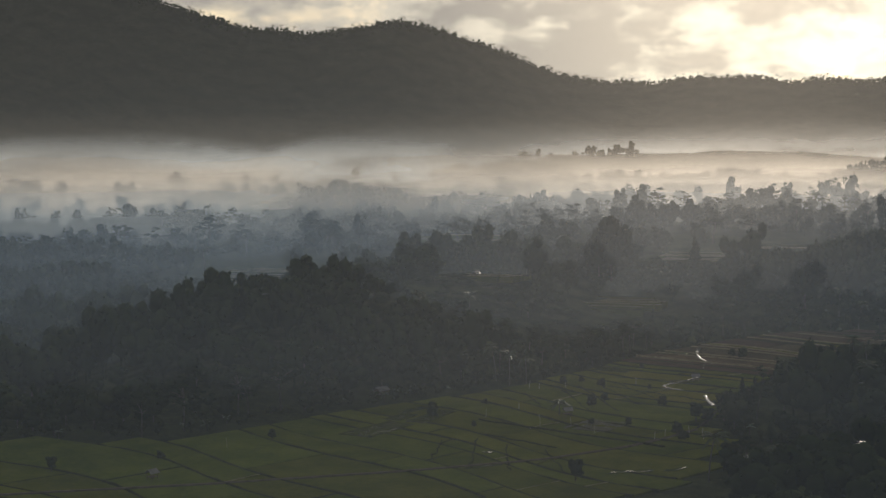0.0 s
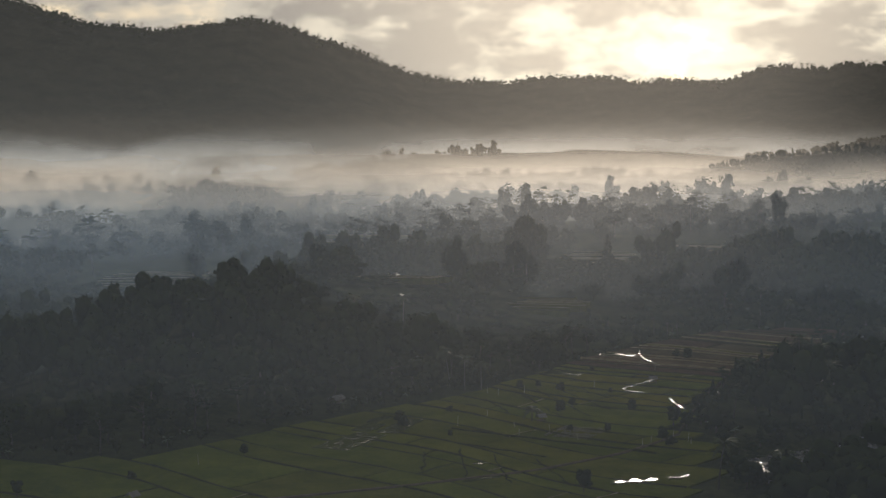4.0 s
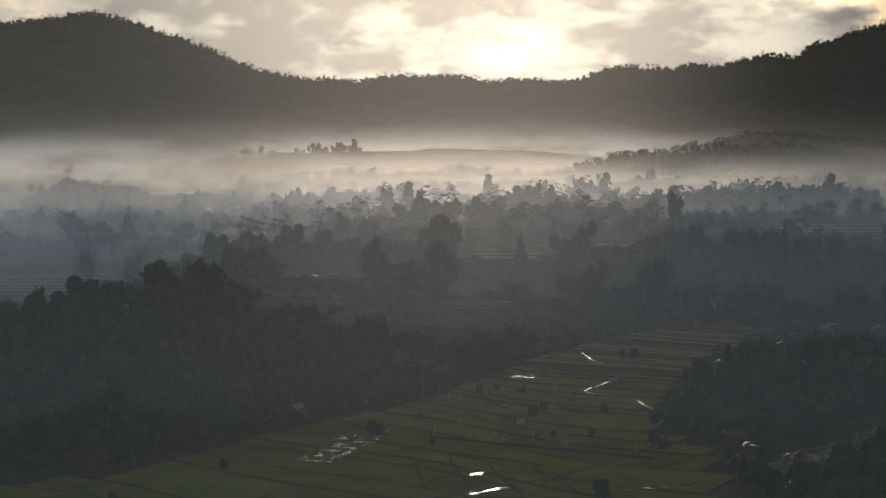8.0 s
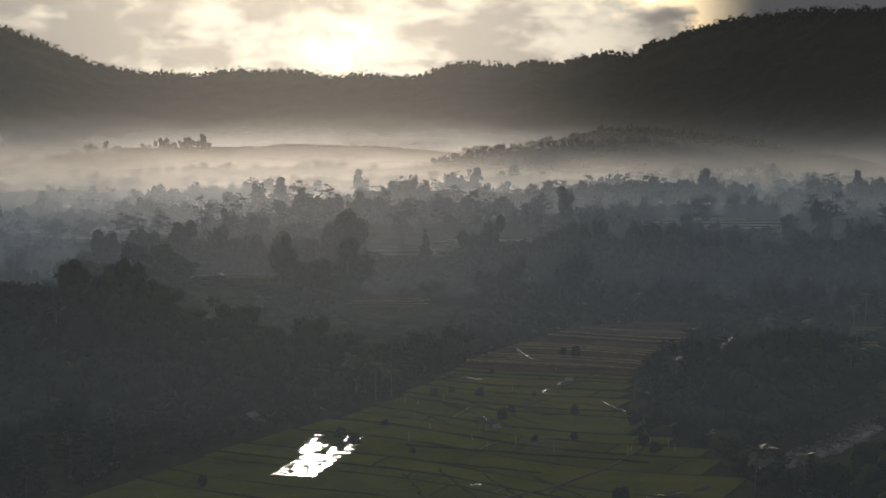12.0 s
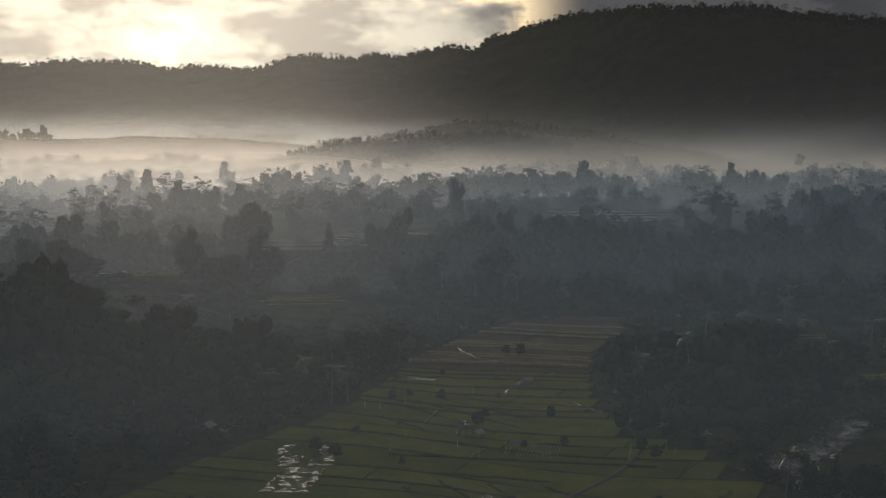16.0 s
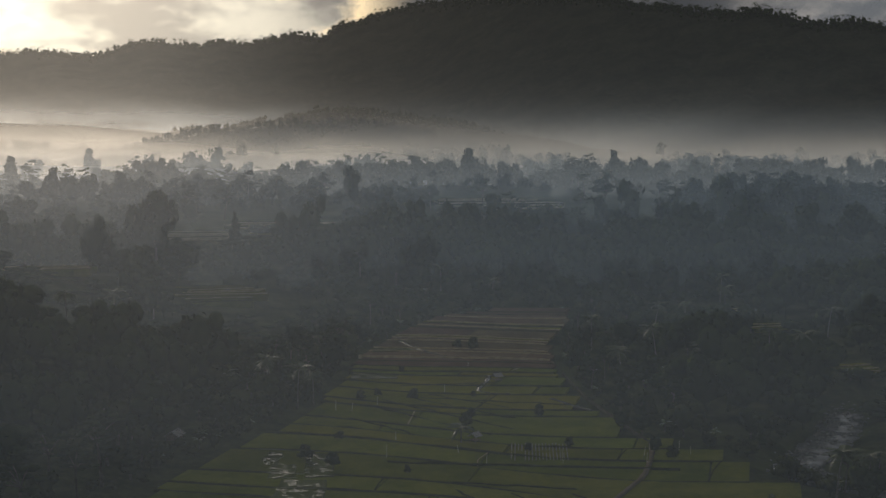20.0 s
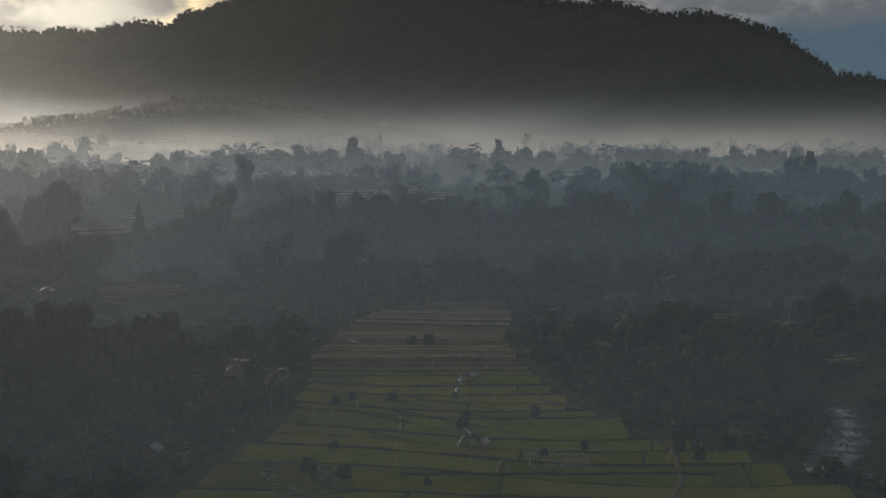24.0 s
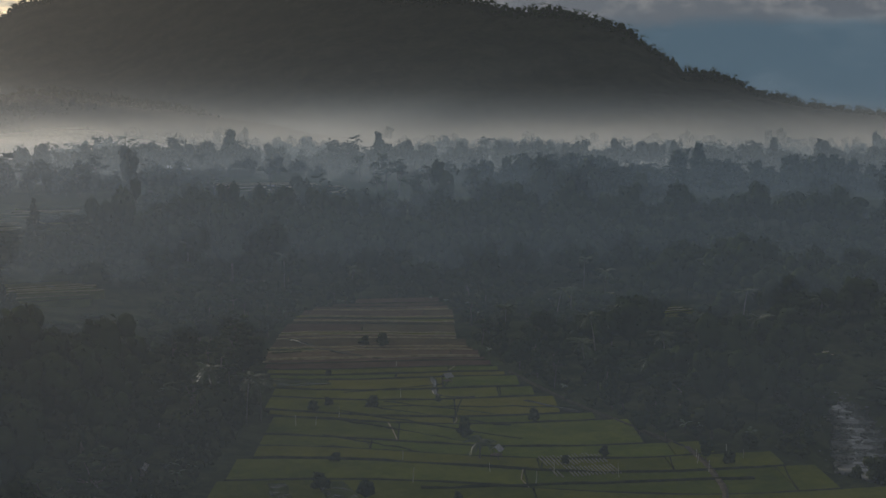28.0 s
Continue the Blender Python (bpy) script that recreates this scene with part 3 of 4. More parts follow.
def build_fields():
    rng = np.random.default_rng(4)
    fields = tagged(new("rice_fields"), "green and ripening rice plots divided by low grassy bunds", "field", kind="structure")
    s = 30.0
    edges = [s]
    while s < 590:
        s += rng.choice([5.0, 8.0, 12.0, 17.0]) * rng.uniform(0.85, 1.15) * (1.0 if s > 380 else 1.35)
        edges.append(s)
    scan = np.arange(-520, 120, 1.5)
    for s0, s1 in zip(edges[:-1], edges[1:]):
        ok = inside(FIELD, *field_point(scan, np.full_like(scan, (s0 + s1) / 2)))
        if ok.sum() < 6:
            continue
        v0, v1 = scan[ok].min() + 1, scan[ok].max() - 1
        z = terrace_level((s0 + s1) / 2)
        vs = np.linspace(v0, v1, max(3, int((v1 - v0) / 5)))
        # the bund on the near side of the strip
        ax, ay = field_point(vs, np.full_like(vs, s0))
        half, tall = rng.uniform(0.22, 0.36), rng.choice([0.08, 0.12, 0.20, 0.32])
        if s0 > 430:
            half, tall = half * 1.3, tall + 0.14
        prof = [(-half * 1.7, -0.6), (-half, tall), (half, tall * 0.9), (half * 1.7, -0.1)]
        jig = rng.normal(size=(len(vs), 2)) * 0.10
        verts = np.concatenate([np.stack([ax + BUND_NORM[0] * (o + jig[:, 0]), ay + BUND_NORM[1] * (o + jig[:, 0]), np.full_like(ax, z + h) + jig[:, 1] * (h > 0)], -1) for o, h in prof])
        i = np.arange(len(verts)).reshape(4, -1)
        put("bund", mesh_of("bund", verts, np.stack([i[:-1, :-1], i[:-1, 1:], i[1:, 1:], i[1:, :-1]], -1).reshape(-1, 4), M_SUNLIT_STRAW if s0 > 430 and rng.uniform() < 0.65 else M_BUND, False), fields)
        # plots of the strip
        v = v0
        while v < v1 - 4:
            w = min(rng.uniform(22, 70), v1 - v)
            if v1 - v - w < 8:
                w = v1 - v
            g = np.linspace(v + 0.2, v + w - 0.2, 7)
            lo, hi = field_point(g, np.full_like(g, s0 + 0.4)), field_point(g, np.full_like(g, s1 - 0.4))
            top = z + rng.uniform(-0.06, 0.06)
            ring = np.concatenate([np.stack(lo, -1), np.stack(hi, -1)[::-1]])
            verts = np.vstack([np.c_[ring, np.full(14, top)], np.c_[ring, np.full(14, top - 0.8)]])
            quads = [(k, k + 1, 12 - k, 13 - k) for k in range(6)] + [(k, k + 14, (k + 1) % 14 + 14, (k + 1) % 14) for k in range(14)]
            mx, my = field_point(v + w / 2, (s0 + s1) / 2)
            dice = rng.uniform()
            if my > 506 + 2.0 * max(0.0, -78 - mx) and mx < -20 - 0.2 * (560 - my) or my > 545:
                mat = M_STUBBLE if dice < 0.88 else M_RIPE
            elif mx < -84 and my > 455:
                mat = M_RIPE if dice < 0.65 else M_RICE
            else:
                mat = M_RIPE if dice < 0.08 else M_RICE
            put("paddy", mesh_of("paddy", verts, quads, mat), fields)
            v += w
            if v < v1 - 3 and rng.uniform() < 0.75:
                a, b = np.array(field_point(v, s0)), np.array(field_point(v + rng.normal() * 1.2, s1))
                c = (a + b) / 2 + rng.normal(size=2) * 0.3
                h = rng.uniform(0.10, 0.2)
                put("cross_bund", mesh_of("cross_bund", *tube([(*a, z + h - 0.2), (*c, z + h - 0.15), (*b, z + h - 0.2)], [0.17, 0.14, 0.17], 6), M_SUNLIT_STRAW if rng.uniform() < 0.3 else M_BUND, False), fields)
    return fields


def build_slanting_bunds():
    """Bunds that run slantwise through the lower plots, overgrown with grass."""
    fields = bpy.data.objects["rice_fields"]
    rng = np.random.default_rng(9)
    for (ax, ay), (bx, by), tall in (((-112, 462), (-92, 420), 0.5), ((-107, 468), (-84, 424), 0.55), ((-100, 470), (-80, 436), 0.5), ((-93, 472), (-75, 446), 0.45), ((-120, 447), (-108, 424), 0.4),
                                     ((-122, 399), (-62, 376), 0.7), ((-118, 380), (-90, 366), 0.5), ((-104, 366), (-94, 334), 0.4), ((-114, 372), (-106, 340), 0.4),
                                     ((-92, 362), (-80, 336), 0.35), ((-122, 366), (-118, 344), 0.35), ((-98, 486), (-70, 484), 0.5), ((-96, 468), (-56, 446), 0.45)):
        u = np.linspace(0, 1, 14)
        x, y = ax + (bx - ax) * u + rng.normal(size=14) * 0.35, ay + (by - ay) * u + rng.normal(size=14) * 0.35
        z = [float(terrace_level(BUND_NORM[0] * p + BUND_NORM[1] * q)) for p, q in zip(x, y)]
        put("bund", mesh_of("bund", *tube([(p, q, h + 0.1) for p, q, h in zip(x, y, z)], tall * 0.5 * rng.uniform(0.5, 1.2, 14), 6), M_BUND, False), fields)


build_fields()
build_slanting_bunds()


def on_field(x, y):
    """Height of the rice land at a place."""
    return float(terrace_level(BUND_NORM[0] * x + BUND_NORM[1] * y))


def ribbon(name, line, width, lift, material, label, category, level, wobble=0.2, seed=1):
    """A strip that follows a line on the ground, with sides."""
    rng = np.random.default_rng(seed)
    line = np.array(line, float)
    at = np.r_[0, np.cumsum(np.hypot(*np.diff(line, axis=0).T))]
    u = np.linspace(0, at[-1], max(4, int(at[-1] / 2.0)))
    p = np.stack([np.interp(u, at, line[:, 0]), np.interp(u, at, line[:, 1])], -1)
    for _ in range(2):
        p[1:-1] = (p[:-2] + p[1:-1] * 2 + p[2:]) / 4
    way = np.gradient(p, axis=0)
    way /= np.linalg.norm(way, axis=1, keepdims=True)
    side = np.stack([-way[:, 1], way[:, 0]], -1)
    half = width / 2 * (1 + wobble * rng.normal(size=(len(u), 2)))
    l, r = p + side * half[:, :1], p - side * half[:, 1:]
    z = np.array([level(*q) for q in p]) + lift
    verts = np.concatenate([np.c_[l, z - 0.7], np.c_[l, z], np.c_[r, z], np.c_[r, z - 0.7]])
    i = np.arange(len(verts)).reshape(4, -1)
    quads = np.stack([i[:-1, :-1], i[:-1, 1:], i[1:, 1:], i[1:, :-1]], -1).reshape(-1, 4)
    return tagged(put(name, mesh_of(name, verts, quads, material, False)), label, category, kind="structure")


PATH_LINE = [(-57, 402), (-63, 388), (-72, 372), (-90, 350), (-118, 328), (-160, 300), (-215, 268)]
ribbon("path", PATH_LINE, 1.15, 0.26, M_EARTH, "pale earth track along the edge of the rice fields", "path", on_field, 0.1)
ribbon("path", [(-46, 492), (-52, 458), (-55, 428), (-57, 403)], 0.6, 0.24, M_FOOTPATH, "narrow footpath between the wood and the rice fields", "path", on_field, 0.15, 2)
ribbon("river", RIVER, 10.0, 0.0, M_RIVER, "shallow grey river with scattered stones", "river", lambda x, y: -1.2, 0.12, 3)
ribbon("water_channel", [(-79, 566), (-78, 551), (-75, 537), (-69, 524)], 1.2, 0.20, M_POND, "narrow irrigation channel of still water", "channel", on_field, 0.3, 5)
ribbon("water_channel", [(-68, 495), (-73, 484), (-79, 473), (-76, 468), (-71, 467)], 1.2, 0.20, M_POND, "narrow irrigation channel of still water", "channel", on_field, 0.3, 6)
ribbon("water_channel", [(-62, 458), (-60, 449), (-57, 441)], 1.3, 0.20, M_POND, "narrow irrigation channel of still water", "channel", on_field, 0.3, 7)


def pond(corners, seed):
    """A flooded plot: water up to an uneven edge."""
    rng = np.random.default_rng(seed)
    c = np.array(corners, float)
    ring = np.concatenate([c[k] + (c[(k + 1) % len(c)] - c[k]) * np.linspace(0, 1, 6)[:-1, None] for k in range(len(c))])
    ring = ring + rng.normal(size=ring.shape) * 0.25
    mid = ring.mean(0)
    z = on_field(*mid) + 0.14
    n = len(ring)
    verts = np.vstack([np.c_[ring, np.full(n, z)], np.c_[mid + (ring - mid) * 1.03, np.full(n, z - 0.5)], [[*mid, z]]])
    tris = [(k, (k + 1) % n, 2 * n) for k in range(n)] + [(k, k + n, (k + 1) % n) for k in range(n)] + [((k + 1) % n, k + n, (k + 1) % n + n) for k in range(n)]
    tagged(put("flooded_paddy", mesh_of("flooded_paddy", verts, tris, M_FLOOD)), "flooded rice plot with still shining water", "paddy", "flooded paddies", "structure")


for k, c in enumerate(([(-154, 366), (-143, 364), (-138, 386), (-147, 389)], [(-150, 391), (-144, 390), (-142, 401), (-147, 404)],
                       [(-142, 390), (-136, 389), (-133, 410), (-138, 412)], [(-149, 404), (-146, 403), (-143, 414), (-146, 415)], [(-110, 500), (-96, 497), (-94, 504), (-107, 509)],
                       [(-93, 545), (-80, 544), (-79, 551), (-91, 554)], [(-107.5, 354), (-104.5, 353.5), (-104, 357), (-106, 358)],
                       [(-106, 334), (-98, 341), (-97.5, 342.2), (-105.5, 335.4)], [(-70, 339), (-60, 345), (-60, 347), (-69.5, 342)], [(-57, 346), (-53, 349), (-52, 352), (-56, 349)])):
    pond(c, k)


# ---- woods ----
CLEARINGS = [(-198, 663, 30), (-129, 668, 26), (-71, 876, 42), (-123, 840, 30), (105, 1032, 60), (-388, 803, 50), (-199, 690, 20), (65, 566, 17), (70, 619, 13),
             (-429, 891, 40), (40, 470, 9), (-300, 960, 45), (-166, 432, 5), (-18, 368, 13), (-8, 384, 11), (4, 398, 9)]


def scatter(r0, r1, step, seed, az=(56, -60), patchy=0.0, keep=1.0, belts=0.0):
    """Places for trees between two distances from the valley's middle, off fields, water and clearings."""
    rng = np.random.default_rng(seed)
    n = int((r1 + 50) * 2 / step)
    gx, gy = np.meshgrid(np.arange(-n // 2, n // 2) * step, np.arange(-n // 2, n // 2) * step)
    x = (CENTRE[0] + gx + rng.uniform(-.45, .45, gx.shape) * step).ravel()
    y = (CENTRE[1] + gy + rng.uniform(-.45, .45, gy.shape) * step).ravel()
    r, a = np.hypot(x - CENTRE[0], y - CENTRE[1]), np.degrees(np.arctan2(CENTRE[0] - x, y - CENTRE[1]))
    ok = (r > r0) & (r < r1) & (a < az[0]) & (a > az[1])
    ok &= rng.uniform(size=x.shape) < keep
    x, y = x[ok], y[ok]
    ok = ~inside(FIELD, x, y) & (border_distance(x, y) > 3) & (line_distance(RIVER, x, y) > np.where(y < 367, 1.5, 8.0))
    ok &= ~((x > -170) & (x < -30) & (y < 336))
    for cx, cy, cr in CLEARINGS:
        ok &= np.hypot(x - cx, y - cy) > cr
    if belts:
        far = np.hypot(x - CENTRE[0], y - CENTRE[1]) + 150 * (fbm(x / 210, y / 210, 2, 61) - 0.5)
        ok &= np.cos(2 * np.pi * far / belts) > -0.35
    if patchy:
        ok &= fbm(x / 130, y / 130, 3, seed) > patchy
    return x[ok], y[ok], rng


def woods(name, x, y, rng, kinds, count, size, leaf, label, low=0.8, high=1.35, sink=0.0, fine=1, tops=0.0, copses=True):
    """Many trees as one mass of leaves and stems: templates set down with their own turn and size."""
    made = []
    for k in range(8):
        kind = kinds[k % len(kinds)]
        shape, h, w, flatness = SHAPES[kind]
        tr = np.random.default_rng(900 + k + count)
        parts = shape(tr, h, w)
        v, f, out = crown_of(tr, parts, count, size * (0.75 if kind == "spire" else 1.0), flatness, fine)
        tv, tf = tube([(0, 0, -1.5), (0.1, 0, h * 0.4), (0, 0.1, h * 0.85)], [0.3, 0.22, 0.08], 4)
        tn = np.array(tv) * (1, 1, 0) + (0, 0, 0.02)
        made.append((*joined([(v, f), (tv, tf)]), np.vstack([out, tn / np.linalg.norm(tn, axis=1, keepdims=True)])))
    z = land(x, y) - sink
    pick = rng.integers(0, 8, len(x))
    turn, grow = rng.uniform(0, 6.28, len(x)), rng.uniform(low, high, len(x))
    stand = smooth(0.36, 0.62, fbm(x / 62, y / 48, 2, 8)) if copses else 0.5
    tall = grow * rng.uniform(0.8, 1.15, len(x)) * (0.5 + 1.0 * stand) * (1 - 0.25 * smooth(-80, -40, x) * smooth(700, 560, y))
    grow = grow * (0.75 + 0.4 * stand)
    spire = np.array([kinds[k % len(kinds)] == "spire" for k in range(8)])[pick]
    flat = np.array([kinds[k % len(kinds)] == "umbrella" for k in range(8)])[pick]
    tall = np.where(flat, grow * 1.05, tall * np.where((rng.uniform(size=len(x)) < tops) & ~spire, 1.35, 1.0))
    # only scrub grows on the slopes below the terraces
    for cx, cy, cr in CLEARINGS:
        if 420 < cy < 1100:
            ux, uy = np.array((-150 - cx, 80 - cy)) / math.hypot(-150 - cx, 80 - cy)
            down, off = (x - cx) * ux + (y - cy) * uy, np.abs((x - cx) * uy - (y - cy) * ux)
            tall = tall * np.where((down > 0) & (down < cr + 70) & (off < cr * 0.9), 0.36 + 0.3 * smooth(0.5 * cr, cr, off), 1.0)
    verts, faces, outs, base = [], [], [], 0
    for k in range(8):
        s = pick == k
        if not s.any():
            continue
        v, f, out = made[k]
        c, d = np.cos(turn[s])[:, None], np.sin(turn[s])[:, None]
        g, t = grow[s][:, None], tall[s][:, None]
        p = np.stack([(v[:, 0] * c - v[:, 1] * d) * g + x[s][:, None], (v[:, 0] * d + v[:, 1] * c) * g + y[s][:, None], v[:, 2] * t + z[s][:, None]], -1)
        verts.append(p.reshape(-1, 3))
        outs.append(np.stack([out[:, 0] * c - out[:, 1] * d, out[:, 0] * d + out[:, 1] * c, np.repeat(out[None, :, 2], s.sum(), 0)], -1).reshape(-1, 3))
        faces.append((f[None] + (np.arange(s.sum()) * len(v))[:, None, None] + base).reshape(-1, 4))
        base += s.sum() * len(v)
    me = mesh_of(name, np.concatenate(verts), np.concatenate(faces), leaf, False, np.concatenate(outs))
    return tagged(put(name, me), label, "woodland", kind="stuff")


def build_woods():
    x, y, rng = scatter(205, 760, 11.2, 11, az=(44, -52), patchy=0.22)
    near = (border_distance(x, y) < 24) & (y > 315)
    woods("wooded_slope", x[~near], y[~near], rng, ["broad"], 110, 0.62, M_LEAF, "dense dark broadleaf wood beside the rice fields", 0.75, 1.4, fine=2, tops=0.07)
    nx, ny = x[near], y[near]
    x, y, rng = scatter(760, 1350, 12.6, 12, az=(44, -52), patchy=0.36, belts=190)
    woods("valley_woods", x, y, rng, ["broad", "broad", "broad", "umbrella", "broad", "broad", "broad", "broad"], 90, 0.85, M_LEAF_FEATHER, "misty woods of spreading trees on the valley floor", 0.7, 1.5, tops=0.10)
    x, y, rng = scatter(1350, 2500, 19.0, 13, az=(44, -52), patchy=0.42, belts=260)
    a = np.degrees(np.arctan2(CENTRE[0] - x, y - CENTRE[1]))
    far = np.hypot(x - CENTRE[0], y - CENTRE[1])
    s = (far < 1950) | (a > -9) & (far < 2120) | (a > 8)
    x, y = x[s], y[s]
    woods("distant_woods", x, y, rng, ["broad"], 46, 1.2, M_LEAF_FEATHER, "far trees standing in the mist", 0.7, 1.5, tops=0.12)
    # the spur
    x, y, rng = scatter(1850, 2700, 11.0, 14, az=(4, -22))
    off = np.abs((x + 90) * -0.56 + (y - 1945) * 0.83)
    along = ((x + 90) * 0.83 + (y - 1945) * 0.56) / 1100
    s = (off < 80) & (along > 0.0) & (along < 0.6)
    woods("spur_wood", x[s], y[s], rng, ["broad", "broad", "spire"], 40, 1.2, M_LEAF, "dark wood on a low spur above the mist", 0.5, 0.9)
    # trees along the crests
    rng = np.random.default_rng(21)
    a = rng.uniform(-46, 37, 5200)
    r = across(CREST_R, a) + rng.normal(size=5200) * 26 - 10
    x, y = CENTRE[0] - r * np.sin(np.radians(a)), CENTRE[1] + r * np.cos(np.radians(a))
    woods("crest_trees", x, y, rng, ["broad", "broad", "umbrella", "broad"], 26, 1.4, M_LEAF, "trees along the mountain crest", 0.55, 1.35, 2.0, tops=0.10, copses=False)
    return nx, ny


edge_x, edge_y = build_woods()


def build_edge_trees():
    """Single trees round the rice fields."""
    rng = np.random.default_rng(31)
    stock = []
    for k in range(4):
        stock.append(make_tree("broad", 40 + k, M_LEAF if k % 2 else M_LEAF_OLIVE, M_BARK, 420, 0.55, "broadleaf_tree",
                               "dark broadleaf tree at the edge of the rice fields" if k % 2 else "olive-green broadleaf tree at the edge of the rice fields", "tree"))
    for k in range(2):
        stock.append(make_tree("umbrella", 50 + k, M_LEAF_FEATHER, M_BARK, 460, 0.6, "umbrella_tree", "dark-stemmed umbrella tree with flat feathery tiers", "tree"))
    for k in range(2):
        stock.append(make_tree("spire", 60 + k, M_LEAF, M_BARK, 330, 0.5, "slender_tree", "slender pointed tree with dark leaves", "tree"))
    pairs = [(x, y) for x, y in zip(edge_x, edge_y)]
    used = set()
    for x, y in pairs:
        k = int(rng.choice(8, p=[.16, .16, .16, .16, .09, .09, .09, .09]))
        m = pose(x, y, float(land(x, y)), rng.normal() * 2, rng.normal() * 2, rng.uniform(0, 360)) @ Matrix.Scale(rng.uniform(0.55, 0.95) * (0.8 if k in (4, 5) else 1) * (1.3 if x < -95 else 1), 4)
        if k in used:
            ob = copy_thing(stock[k], m)
            ob.scale = m.to_scale()
        else:
            stock[k].matrix_basis = m
            used.add(k)
    return stock


build_edge_trees()


def build_hedge():
    """Low growth that closes the edge of the woods against the fields."""
    x, y, rng = scatter(205, 620, 5.2, 47)
    gap = border_distance(x, y)
    s = (gap < 11) & (y > 320)
    woods("thicket", x[s], y[s], rng, ["shrub", "shrub", "shrub"], 60, 0.5, M_LEAF_OLIVE, "thicket of shrubs along the edge of the rice fields", 0.6, 1.1)
    # scrub on the banks of the river
    x, y, rng = scatter(205, 520, 4.6, 48)
    gap = line_distance(RIVER, x, y)
    s = (gap < 16)
    woods("riverside_scrub", x[s], y[s], rng, ["shrub", "shrub"], 60, 0.45, M_LEAF_OLIVE, "scrub along the banks of the river", 0.5, 1.0)


build_hedge()


# ---- landmark trees ----
def build_landmarks():
    """Large single trees that stand out of the mist: kind, place, height of the top above the fields."""
    rng = np.random.default_rng(71)
    spots = [("broad", -1020, 1821, 62), ("broad", -1004, 1812, 52), ("broad", -224, 1788, 44), ("broad", -205, 1795, 42), ("broad", -243, 1790, 40),
             ("broad", -150, 735, 46), ("broad", -158, 742, 42), ("broad", -357, 791, 25), ("broad", 144, 1140, 51), ("broad", 128, 1146, 46),
             ("broad", -47, 704, 35), ("broad", 118, 550, 23), ("umbrella", -120, 918, 44), ("umbrella", -464, 1051, 37), ("umbrella", -302, 943, 38),
             ("umbrella", -71, 1069, 45), ("umbrella", -214, 909, 38), ("umbrella", -20, 1167, 45), ("umbrella", -126, 974, 41), ("umbrella", -440, 1000, 34),
             ("umbrella", -98, 925, 42), ("umbrella", -285, 905, 36), ("umbrella", -520, 980, 36), ("spire", -110, 770, 33), ("spire", -20, 830, 36)]
    made = {}
    for k, (kind, x, y, top) in enumerate(spots):
        h = SHAPES[kind][1]
        ground_z = float(land(x, y))
        grow = (top - ground_z) / (h * (1.0 if kind == "umbrella" else 0.93))
        key = (kind, k % 3)
        wide = grow * (1.0 if kind != "broad" else 0.9 if y > 1700 else 0.65)
        m = pose(x, y, ground_z, 0, 0, rng.uniform(0, 360)) @ Matrix.Diagonal((wide, wide, grow, 1))
        if key in made:
            ob = copy_thing(made[key], m)
        else:
            name, label = {"broad": ("great_tree", "great round-crowned tree standing out of the mist"), "spire": ("pointed_tree", "tall pointed tree above the wood"),
                           "umbrella": ("albizia", "tall albizia with flat tiered feathery crown")}[kind]
            ob = made[key] = make_tree(kind, 300 + k, M_LEAF_FEATHER if kind == "umbrella" else M_LEAF, M_BARK, 620, 0.62 if kind != "umbrella" else 0.75, name, label, "tree")
            ob.matrix_basis = m
        ob.scale = (wide, wide, grow)
    # more of the tiered trees in the belts of wood
    x, y, rng = scatter(790, 1330, 34.0, 73, az=(34, -44), patchy=0.46, belts=190)
    for k, (px, py) in enumerate(zip(x, y)):
        src = made[("umbrella", k % 3)]
        grow = rng.uniform(0.85, 1.35)
        ob = copy_thing(src, pose(px, py, float(land(px, py)), 0, 0, rng.uniform(0, 360)))
        ob.scale = (grow, grow, grow * rng.uniform(0.9, 1.15))


build_landmarks()


